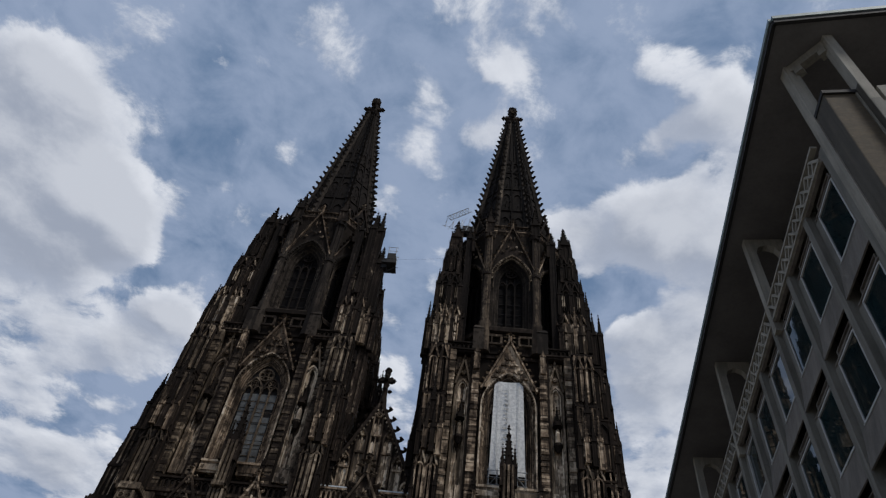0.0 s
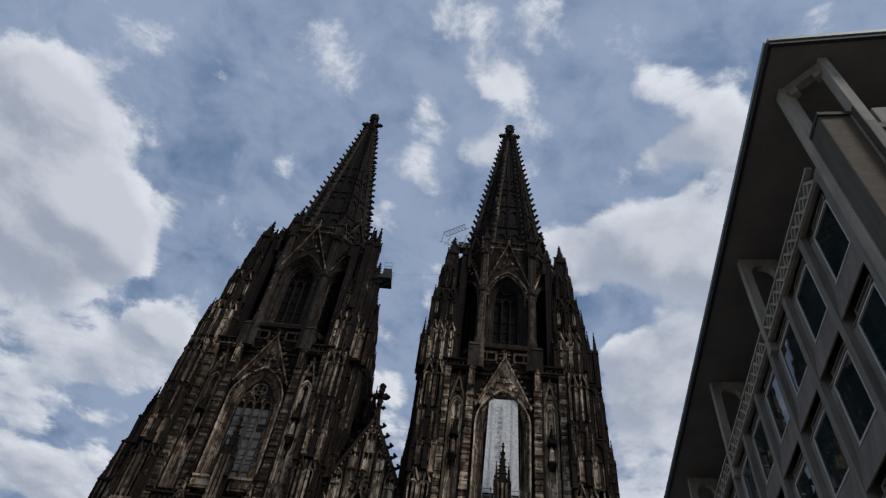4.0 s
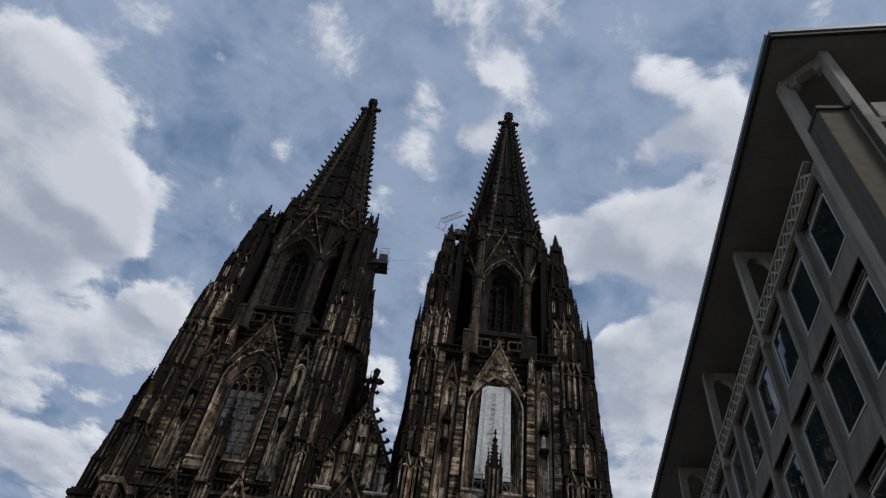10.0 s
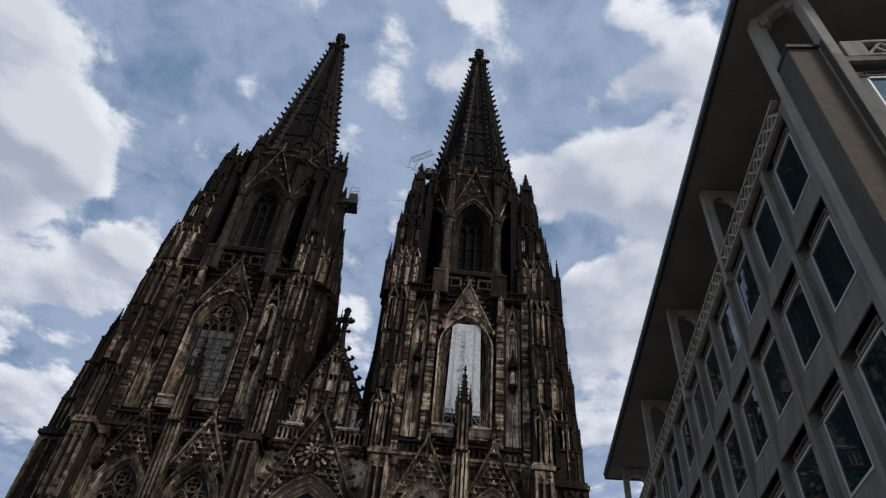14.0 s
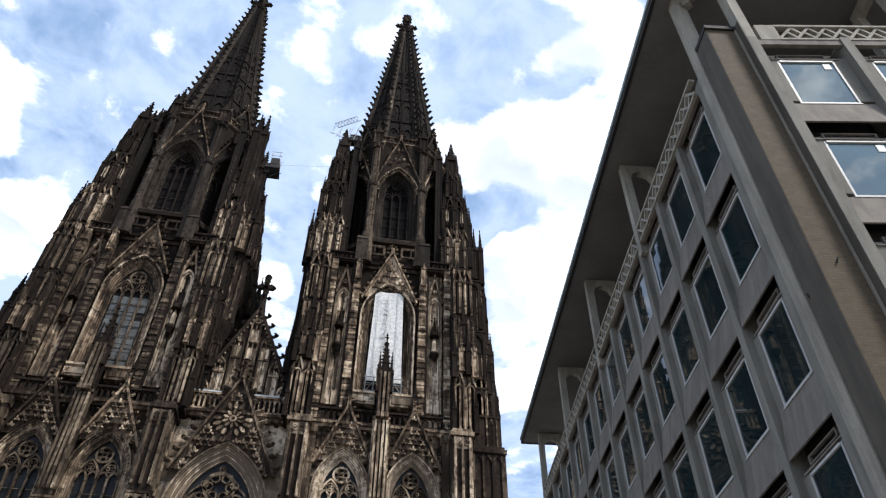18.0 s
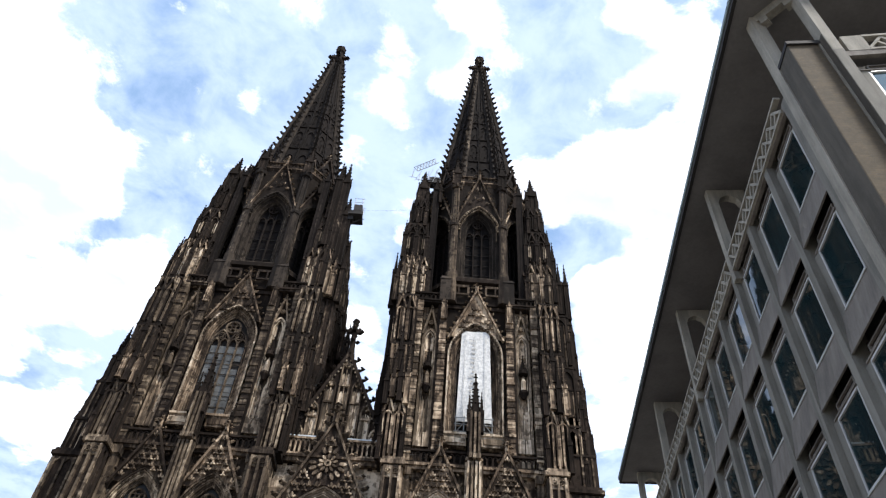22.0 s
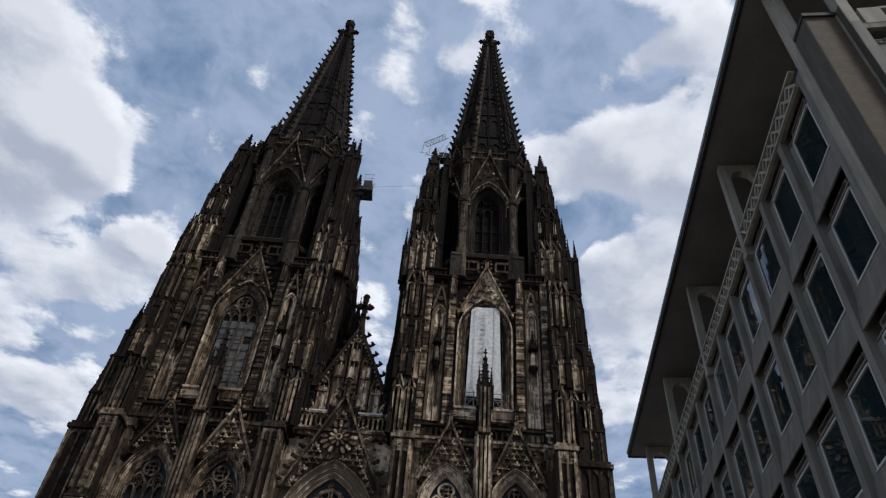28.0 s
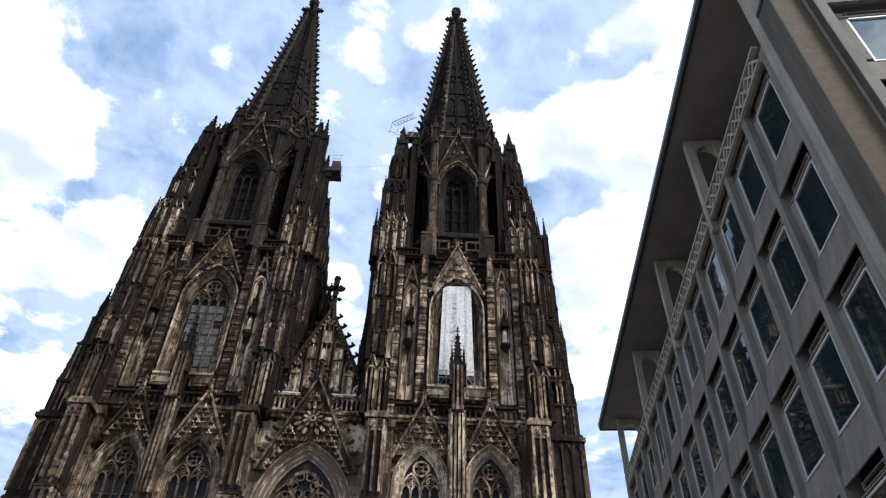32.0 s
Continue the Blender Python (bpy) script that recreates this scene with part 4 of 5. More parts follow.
        for sx in (-1, 1):
            part("cornice", lambda: Shape().box(-1.6, 1.6, -9.7, -7.0, 69.3, 69.6).box(-1.6, 1.6, -9.9, -7.0, 69.6, 69.85), BLACK, T, "", m @ pose(sx * 6.4, 0, 0), "corn3b")
        for bx0, bx1 in ((-8.2, -4.6), (4.6, 8.2)):
            part("balustrade", lambda: balustrade_shape(bx0, bx1, -9.4, 69.85, 71.3), BLACK, T, "", m, ("bal3", bx0))
        for sx in (-1, 1):
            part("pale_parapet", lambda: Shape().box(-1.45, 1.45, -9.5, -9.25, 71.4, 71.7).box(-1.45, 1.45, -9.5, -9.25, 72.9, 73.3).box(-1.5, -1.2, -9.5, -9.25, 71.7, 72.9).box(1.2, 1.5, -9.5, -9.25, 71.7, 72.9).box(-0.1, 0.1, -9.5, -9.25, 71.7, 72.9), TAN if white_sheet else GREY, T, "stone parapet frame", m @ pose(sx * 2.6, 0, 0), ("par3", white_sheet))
        # -- octagon storey --
        for k in (0, 1):
            om = m @ pose(0, 0, 0, 0, 0, 45 * k)
            part("octagon_wall", lambda: pierced(Shape(), -3.75, 3.75, 70.0, 97.0, [arch(3.0, 75.0, 85.6, 5.2)], -9.0, -7.4), BLACK, T, "", om, "wall4")
            # the VOID sheet closes the open belfry arch, its darkness painted on
            window(T, om, 3.35, 1.85, 75.0, 85.4, 5.9, -9.25, 3, ("open", white_sheet), (3.55, 87.6, 98.4, -9.35, 9, 0.3), 4, 1.9, VOID, SPIRE, CRUST_SHADE, BLACK, False)
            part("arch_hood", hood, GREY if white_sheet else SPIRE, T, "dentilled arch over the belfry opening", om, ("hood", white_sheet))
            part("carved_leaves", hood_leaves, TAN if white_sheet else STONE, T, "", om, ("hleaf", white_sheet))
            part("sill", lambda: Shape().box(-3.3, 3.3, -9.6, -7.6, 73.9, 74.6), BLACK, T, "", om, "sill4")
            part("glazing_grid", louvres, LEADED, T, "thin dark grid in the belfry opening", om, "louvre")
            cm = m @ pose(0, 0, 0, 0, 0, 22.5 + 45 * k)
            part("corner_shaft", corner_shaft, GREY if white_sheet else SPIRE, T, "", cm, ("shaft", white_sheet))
            q = cm @ Vector((0, -9.9, 96.0))
            pinnacle(T, *q, 1.4, 3.2, 4.4, BLACK)
    # -- corner clusters of turrets --
    for cx, cy in ((-1, -1), (1, -1), (1, 1), (-1, 1)):
        # the turrets towards the nave stand a little wider or closer than the outer ones
        if x < 0:
            far, near = (-0.1, 0.6) if cx > 0 else (-1.3, -0.2)
        else:
            far, near = (-1.0, 0.4) if cx < 0 else (0.0, 0.0)

        def at(px, py, pz=0.0):
            return Vector((cx * (px + (far if px > 11.3 else near)), cy * py, pz))

        def cpin(px, py, pz, w, hs, hp, mat=BLACK):
            return pinnacle(T, *at(px, py, pz), w, hs, hp, mat)
        c1, c2, c3 = Matrix.Translation(Vector((cx * 9.2, cy * 7.0, 0))), Matrix.Translation(at(9.08, 6.9)), Matrix.Translation(at(8.9, 7.1))
        part("corner_turret", lambda: cluster_shape(1.85, 69.6, 79.0, 4), BLACK, T, "", c1, "clus1")
        part("corner_turret", lambda: cluster_shape(1.0, 58.0, 75.0, 2), BLACK, T, "", Matrix.Translation(at(11.7, 7.2)), "clus1b")
        part("corbel", lambda: Shape().frust(0, 0, 54.0, 58.2, 0.3, 1.15, 4), BLACK, T, "", Matrix.Translation(at(11.7, 7.2)), "corbel1")
        part("corner_turret", lambda: cluster_shape(1.45, 79.0, 87.0, 3), BLACK, T, "", c2, "clus2")
        part("corner_turret", lambda: cluster_shape(1.05, 87.0, 93.0, 2), BLACK, T, "", c3, "clus3")
        part("turret_head", lambda: pinnacle_shape(1.65, 4.2, 4.4, True, 5), BLACK, T, "", Matrix.Translation(at(8.8, 7.4, 92.4)), "clus4")
        part("turret_head", lambda: pinnacle_shape(1.05, 26.0, 3.2, True, 4), CRUST_SHADE, T, "", Matrix.Translation(at(6.6, 8.1, 69.8)), "clus5")
        if x < 0 and cx > 0 and cy < 0:
            for px, py, pz, w, hs, hp in ((10.5, 8.3, 79.0, 1.2, 16.6, 5.2), (9.3, 8.5, 80.0, 1.0, 16.0, 4.6), (11.7, 8.2, 76.0, 1.4, 11.5, 4.0), (11.2, 7.6, 76.0, 1.4, 6.0, 4.4)):
                pinnacle(T, px, -py, pz, w, hs, hp, BLACK)
        for r in range(4):
            rm = SIDES[r]
            for gx in (-1.3, -0.44, 0.44, 1.3):
                hot = r == 0 and cy < 0 and abs(gx) > 0.4
                part("gablet", lambda: gablet_shape(0.4, 71.6, 76.8, 78.4, -1.9, 0.45), STONE if hot else BLACK, T, "", c1 @ rm @ pose(gx, 0, 0), ("gablet4", hot))
                if cy < 0 and r != 2:
                    for bz, bh in ((71.2, 1.7), (73.3, 1.1), (74.9, 1.5)):
                        part("pale_shaft", lambda: Shape().box(-0.13, 0.13, -2.5, -2.2, 0, bh).octa((0, -2.35, bh), 0.17, 0.2, 0.25), PALE, T, "", c1 @ rm @ pose(gx, 0, bz), ("bshaft", bh))
            for gx in (-1.14, 1.14):
                part("pale_shaft", lambda: Shape().box(-0.2, 0.2, -1.85, -1.35, 80.9, 83.0).octa((0, -1.6, 83.3), 0.24, 0.28, 0.6), PALE, T, "pale renewed stone on the turret", c2 @ rm @ pose(gx, 0, 0), "pshaft")
            for gx in (-0.7, 0.7):
                part("gablet", lambda: gablet_shape(0.5, 80.0, 84.4, 86.2, -1.5, 0.35), BLACK, T, "", c2 @ rm @ pose(gx, 0, 0), "gablet5")
                part("gablet", lambda: gablet_shape(0.36, 87.6, 91.0, 92.6, -1.1, 0.3), BLACK, T, "", c3 @ rm @ pose(gx * 0.7, 0, 0), "gablet6")
        for px, py, pz, w, hs, hp, mt in ((7.35, 8.9, 69.6, 0.8, 5.6, 3.6, BLACK), (8.45, 9.2, 69.6, 0.75, 5.2, 4.2, TAN), (9.35, 9.3, 69.8, 0.75, 6.2, 4.0, STONE), (10.3, 9.2, 69.6, 0.75, 5.0, 4.0, TAN), (11.15, 9.0, 69.6, 0.7, 4.6, 3.6, STONE),
                                      (12.0, 8.6, 69.6, 0.75, 5.8, 4.4, BLACK), (13.0, 8.4, 69.0, 0.7, 6.6, 4.2, BLACK), (12.9, 7.0, 69.0, 0.6, 5.0, 3.6, BLACK), (12.5, 5.6, 69.6, 0.7, 6.0, 4.2, BLACK), (11.5, 8.1, 74.5, 0.7, 6.4, 4.0, BLACK), (11.4, 6.6, 75.0, 0.6, 5.4, 3.8, BLACK),
                                      (10.85, 8.4, 79.0, 0.65, 5.0, 3.4, BLACK), (10.8, 6.4, 79.4, 0.55, 4.6, 3.4, BLACK), (9.1, 8.7, 79.0, 0.6, 4.4, 3.4, BLACK), (7.4, 8.5, 79.0, 0.6, 4.6, 3.6, BLACK), (10.3, 7.9, 86.0, 0.55, 3.8, 3.2, BLACK), (8.0, 8.4, 86.4, 0.55, 3.6, 3.2, BLACK), (9.2, 8.3, 87.0, 0.5, 3.4, 3.0, BLACK),
                                      (10.0, 6.4, 87.0, 0.5, 3.6, 3.0, BLACK), (9.7, 7.9, 92.0, 0.5, 2.8, 2.8, BLACK), (8.0, 8.1, 92.4, 0.5, 2.6, 2.6, BLACK), (9.7, 6.7, 92.4, 0.45, 2.8, 2.6, BLACK), (5.9, 8.7, 92.0, 0.45, 3.0, 2.6, BLACK)):
            cpin(px, py, pz, w, hs, hp, mt)
        # flying arch to the octagon
        way = math.degrees(math.atan2(-cy, -cx))

        def flyer():
            s = Shape()
            pts = [(0, 86.0), (0.8, 88.0), (1.8, 89.2), (3.0, 89.8)]
            for p, q in zip(pts[:-1], pts[1:]):
                s.bar(p, q, 0.6, -0.3, 0.3)
            s.bar((0, 87.4), (3.0, 92.0), 0.4, -0.25, 0.25)
            return s
        part("flying_arch", flyer, BLACK, T, "", Matrix.Translation(at(8.2, 7.2)) @ pose(0, 0, 0, 0, 0, way), "flyer")
    for m in SIDES:
        for sx in (-1, 1):
            part("pedestal", lambda: Shape().box(-0.75, 0.75, -9.9, -8.2, 69.9, 73.9).add([(-0.85, -10.0, 73.9), (0.85, -10.0, 73.9), (0.85, -8.2, 73.9), (-0.85, -8.2, 73.9), (-0.6, -9.4, 74.9), (0.6, -9.4, 74.9), (0.6, -8.2, 74.9), (-0.6, -8.2, 74.9)], [(0, 3, 2, 1), (4, 5, 6, 7), (0, 1, 5, 4), (1, 2, 6, 5), (2, 3, 7, 6), (3, 0, 4, 7)]), SPIRE, T, "", m @ pose(sx * 4.5, 0, 0), "pedestal")
    # -- spire --
    part("spire_gallery", spire_gallery, STONE, T, "", None, "spgal")
    for k in range(8):
        part("spire_panel", spire_panel, CRUST_SHADE, T, "", pose(0, 0, 0, 0, 0, 45 * k), "panel")
        part("spire_rib", spire_rib, SPIRE, T, "crocketed rib", pose(0, 0, 0, 0, 0, 22.5 + 45 * k), "rib")
        if k % 2:
            part("spire_gable", lambda: wimperg_shape(2.6, 97.6, 105.0, -8.4, 0.3, 6, 0.36), BLACK, T, "", pose(0, 0, 0, 0, 0, 45 * k), "spgable")
    part("spire_finial", big_finial, BLACK, T, "great cross-flower of blackened stone", None, "bigfin")
    return T


def hood():
    """Pale moulded arch with square dentils and three small lancets above it."""
    s = Shape()
    arch_band(s, 0, 3.3, 3.18, 83.5, 85.4, 5.8, 5.65, -9.42, -9.1, 10)
    arch_band(s, 0, 2.86, 2.76, 83.5, 85.4, 5.3, 5.15, -9.2, -8.9, 10)
    for x, z in arch(3.0, 84.0, 85.4, 5.5, 12)[1:-1]:
        s.box(x - 0.11, x + 0.11, -9.45, -9.1, z - 0.13, z + 0.13)
    return s


def hood_leaves():
    """Pale leaves between the belfry arch and its gable: a row along the arch, a pair above."""
    s = Shape()
    for x, z, rx, rz in ((-1.35, 92.0, 0.42, 0.3), (0.0, 92.8, 0.42, 0.3), (1.35, 92.0, 0.42, 0.3), (-0.7, 93.2, 0.24, 0.34), (0.7, 93.2, 0.24, 0.34), (-0.3, 95.4, 0.2, 0.62), (0.3, 95.4, 0.2, 0.62), (0.0, 94.4, 0.16, 0.3)):
        s.octa((x, -9.45, z), rx, 0.2, rz)
    return s


def louvres():
    s = Shape()
    for i in range(5):
        z = 77.0 + i * 2.1
        s.box(-1.9, 1.9, -7.75, -7.65, z, z + 0.09)
    for x in (-0.62, 0.62):
        s.box(x - 0.06, x + 0.06, -7.78, -7.66, 75.0, 87.5)
    return s


def corner_shaft():
    s = Shape()
    y = -9.75
    s.frust(0, y, 70.0, 76.0, 0.85, 0.8, 8)
    s.frust(0, y, 76.0, 86.0, 0.55, 0.55, 8)
    s.frust(0, y, 86.0, 86.5, 0.75, 0.75, 8)
    s.frust(0, y, 86.5, 95.6, 0.45, 0.45, 8)
    for dx in (-0.5, 0.5):
        s.frust(dx, y - 0.25, 76.0, 95.6, 0.16, 0.16, 6)
    s.frust(0, y, 95.4, 96.1, 0.8, 0.95, 8)
    return s


def spire_at(z):
    """Distance of the spire's sides from its axis."""
    return 7.3 + (1.15 - 7.3) * (z - 97.0) / (149.0 - 97.0)


def spire_gallery():
    s = Shape()
    s.frust(0, 0, 96.6, 97.2, 9.0, 9.35, 8)
    s.frust(0, 0, 97.2, 97.6, 9.35, 9.2, 8)
    for k in range(8):
        s.join(balustrade_shape(-3.7, 3.7, -9.0, 97.6, 99.0), pose(0, 0, 0, 0, 0, 45 * k))
    return s


def spire_panel():
    """One side of the spire: inner slope, frames and rosettes in tiers."""
    s = Shape()
    t8 = math.tan(math.pi / 8)

    def put(x, z, back):
        return (x, -(spire_at(z) - back), z)
    # inner skin
    z0, z1 = 97.0, 148.5
    a, b = (spire_at(z0) - 0.2) * t8, (spire_at(z1) - 0.15) * t8
    s.add([put(-a, z0, 0.2), put(a, z0, 0.2), put(b, z1, 0.15), put(-b, z1, 0.15)], [(0, 1, 2, 3)])
    # tiers of carved work below, plain roll ribs above
    rng = random.Random(7)
    z = 98.0
    while z < 126:
        h = max(3.0, spire_at(z) * 1.35)
        zt = z + h
        w0, w1 = spire_at(z) * t8, spire_at(zt) * t8
        q = Shape()
        tilt = math.atan2(spire_at(z) - spire_at(zt), zt - z)
        hh = (zt - z) / math.cos(tilt)
        q.box(-w0 * 0.9, w0 * 0.9, -0.02, 0.3, 0, 0.1)
        q.box(-0.09, 0.09, -0.12, 0.3, 0.1, hh)
        for sx in (-1, 1):
            arch_band(q, sx * w1 * 0.48, w1 * 0.40, w1 * 0.30, 0.1, hh * 0.6, w1 * 0.8, w1 * 0.62, -0.03, 0.3, 4)
        for k in range(16):
            x, zz = rng.uniform(-0.8, 0.8) * w1, rng.uniform(0.06, 0.97) * hh
            q.octa((x, 0.02, zz), rng.uniform(0.1, 0.26), rng.uniform(0.08, 0.2), rng.uniform(0.14, 0.42))
        s.join(q, Matrix.Translation((0, -spire_at(z), z)) @ pose(0, 0, 0, -math.degrees(tilt), 0, 0))
        z = zt
    for f in (-0.3, 0.3):
        a, b = put(spire_at(z) * t8 * f, z, 0.05), put(spire_at(147) * t8 * f, 147, 0.05)
        s.rod(a, b, 0.11)
    return s


def spire_rib():
    s = Shape()
    k = 1 / math.cos(math.pi / 8)
    a, b = spire_at(97.0) * k, spire_at(149.0) * k
    w0, w1 = 0.55, 0.34
    s.add([(-w0, -a + 0.2, 97), (w0, -a + 0.2, 97), (w0 * 0.6, -a - 0.45, 97), (-w0 * 0.6, -a - 0.45, 97),
           (-w1, -b + 0.2, 149), (w1, -b + 0.2, 149), (w1 * 0.6, -b - 0.3, 149), (-w1 * 0.6, -b - 0.3, 149)],
          [(0, 1, 5, 4), (1, 2, 6, 5), (2, 3, 7, 6), (3, 0, 4, 7), (0, 3, 2, 1), (4, 5, 6, 7)])
    n = 25
    for i in range(n):
        z = 99.0 + (147.2 - 99.0) * i / (n - 1)
        r = spire_at(z) * k + 0.10
        g = 0.92 - 0.30 * i / n
        s.octa((0, -r - g * 0.35, z), g * 0.6, g * 0.85, g * 0.62)
        s.octa((0, -r - g * 0.95, z + g * 0.42), g * 0.42, g * 0.48, g * 0.5)
    return s


def big_finial():
    """Great cross-flower: drum, four leafy arms, crown."""
    s = Shape()
    s.frust(0, 0, 148.2, 149.0, 1.4, 1.75, 8)
    s.frust(0, 0, 149.0, 149.6, 1.75, 1.0, 8)
    s.frust(0, 0, 149.6, 153.8, 0.8, 0.72, 8)
    for i in range(4):
        q = Shape().box(0, 1.7, -0.42, 0.42, 151.5, 152.3)
        q.octa((2.0, 0, 151.95), 0.6, 0.7, 0.62).octa((1.2, 0, 152.5), 0.5, 0.55, 0.45).octa((1.2, 0, 151.2), 0.45, 0.45, 0.35)
        q.box(0.2, 0.9, -0.7, 0.7, 154.0, 155.9)
        q.octa((0.9, 0, 155.6), 0.3, 0.45, 0.5).octa((0.9, 0, 154.3), 0.28, 0.45, 0.4)
        s.join(q, pose(0, 0, 0, 0, 0, 90 * i))
    s.frust(0, 0, 153.6, 154.1, 0.72, 0.95, 8)
    s.frust(0, 0, 155.8, 156.3, 0.8, 0.5, 8)
    return s


NORTH = tower("north_tower", -TX + 0.3, "soot-blackened gothic stone tower with crocketed openwork spire", False)
SOUTH = tower("south_tower", TX, "gothic stone tower with white sheeting over its tall window", True)


# ---- nave front between the towers ----
def nave_front():
    T = thing("nave_front", "gothic stone gable front between the two towers", "cathedral front")
    part("storey_wall", pierced(Shape(), -6.6, 6.6, 0, 43.6, [arch(5.2, 22.0, 32.8, 7.85, 9)], -9.0, -7.4), FRESH, T)
    window(T, None, 5.4, 3.75, 22.0, 32.8, 8.15, -9.5, 6, "great", (5.5, 37.0, 48.9, -9.95, 9, 0.62), 4, 1.3, GLAZE, FRESH, GREY)
    for ring, (n, r0, r1, w) in enumerate(((10, 0.5, 1.15, 0.15), (16, 1.3, 2.15, 0.21))):
        for i in range(n):
            a = 2 * math.pi * i / n
            tip = (math.sin(a) * r1, 43.4 + math.cos(a) * r1)
            if abs(tip[0]) < (48.4 - tip[1]) * 5.5 / 11.9 - 0.1 and tip[1] > 41.4:
                part("petal", lambda: petal_bar(Shape(), 0, r0, 0.0, r1 - r0, w, -0.16, 0.1), TAN, T, "", pose(0, -10.0, 43.4) @ pose(0, 0, 0, 0, math.degrees(a), 0), ("petal", ring))
    part("petal_ring", hoop(Shape(), 0, 43.4, 0.42, 0.2, -10.25, -9.95), TAN, T)
    s = Shape().box(-6.6, 6.6, -9.8, -7.0, 43.6, 44.1).box(-6.6, 6.6, -10.05, -7.0, 44.1, 44.4)
    part("gallery_floor", s, STONE, T)
    for x0, x1 in ((-6.4, -1.9), (1.9, 6.4)):
        part("balustrade", balustrade_shape(x0, x1, -9.7, 44.4, 46.7, 0.55), STONE, T)
        part("flashing", Shape().box(x0 - 0.3, x1 + (0.4 if x1 > 0 else -0.2), -9.0, -8.7, 47.25, 47.45), FLASH, T, "pale metal strip along the gallery")
    # the gable
    s = Shape()
    s.ext([(-6.3, 46.0), (6.3, 46.0), (0, 60.2)], -8.0, -7.0)
    s.box(-6.6, 6.6, -8.2, -7.0, 43.6, 47.2)
    part("gable_wall", s, BLACK, T)
    s = Shape()
    s.bar((-6.4, 46.2), (0, 60.5), 0.42, -8.5, -6.9)
    s.bar((6.4, 46.2), (0, 60.5), 0.42, -8.5, -6.9)
    part("gable_coping", s, BLACK, T)
    for i in range(22):
        for sx in (-1, 1):
            part("knob", lambda: Shape().octa((0, 0, 0), 0.14, 0.16, 0.2), PALE, T, "", pose(sx * (5.95 - 5.95 * i / 22), -8.45, 46.5 + 13.2 * i / 22), "knob")
    for sx in (-1, 1):
        for i in range(9):
            k = (i + 0.9) / 9.6
            part("crocket", lambda: Shape().octa((0.32, 0, 0.1), 0.5, 0.45, 0.34).octa((0.78, 0, 0.42), 0.34, 0.38, 0.38).octa((0.62, 0, 0.72), 0.2, 0.26, 0.2), BLACK, T, "leafy blackened crocket",
                 pose(sx * (6.4 - 6.4 * k), -7.8, 46.2 + 14.3 * k, 0, 0, 0 if sx > 0 else 180), "crocket")
    s = Shape()
    for x, z0, z1 in ((-4.55, 47.4, 49.6), (-3.2, 47.4, 52.9), (-1.65, 48.0, 56.4), (0.0, 50.0, 59.4), (1.65, 48.0, 56.4), (3.2, 47.4, 52.9), (4.55, 47.4, 49.6)):
        w = 0.66
        arch_band(s, x, w, w - 0.17, z0, z1 - 1.5, 1.25, 1.02, -8.35, -7.9, 5)
        s.box(x - 0.07, x + 0.07, -8.25, -7.9, z0, z1 - 1.5)
        if z1 - z0 > 4:
            s.box(x - w, x + w, -8.4, -7.9, z0 + (z1 - z0) * 0.55, z0 + (z1 - z0) * 0.55 + 0.25)
        foil(s, x, z1 - 0.85, 0.34, -8.3, -7.9, 3, 0.25)
    part("blind_arcade", s, TAN, T, "blind lancets in the gable")
    for x, z0, z1 in ((-3.2, 47.4, 51.2), (-1.65, 48.4, 54.6), (1.65, 48.4, 54.6), (3.2, 47.4, 51.2), (-4.55, 47.4, 48.2), (4.55, 47.4, 48.2), (0.0, 50.4, 54.4), (0.0, 55.4, 57.2)):
        for sx in (-0.29, 0.29):
            part("lancet_panel", Shape().ext([(-0.2, z0), (0.2, z0), (0.2, z1 - 0.2), (0, z1 + 0.15), (-0.2, z1 - 0.2)], -8.12, -7.95), PALE, T, "pale stone strip in a blind lancet", pose(x + sx, 0, 0))
    f = Shape().frust(0, -7.7, 58.6, 61.2, 0.7, 0.4, 8).frust(0, -7.7, 61.2, 65.4, 0.36, 0.3, 8).frust(0, -7.7, 65.2, 66.2, 0.40, 0.34, 8)
    for i in range(4):
        q = Shape().box(0, 0.9, -0.26, 0.26, 63.8, 64.4).octa((1.0, 0, 64.15), 0.34, 0.42, 0.5).octa((0.6, 0, 64.6), 0.3, 0.3, 0.3)
        q.octa((0.62, 0, 62.3), 0.42, 0.34, 0.4).octa((0.34, 0, 65.9), 0.2, 0.25, 0.4)
        f.join(q, Matrix.Translation((0, -7.7, 0)) @ pose(0, 0, 0, 0, 0, 90 * i))
    part("finial", f, BLACK, T, "blackened cross-flower on the gable", pose(0, 0, 0.5))
    # plain body behind
    part("nave_wall", Shape().box(-7.4, 7.4, -7.0, 60, 0, 43.5), STONE, T)
    part("nave_roof", Shape().ext([(-7.6, 43.5), (7.6, 43.5), (0, 59.8)], -6.9, 60), LEAD, T, "lead-covered steep nave roof")
    return T


nave_front()


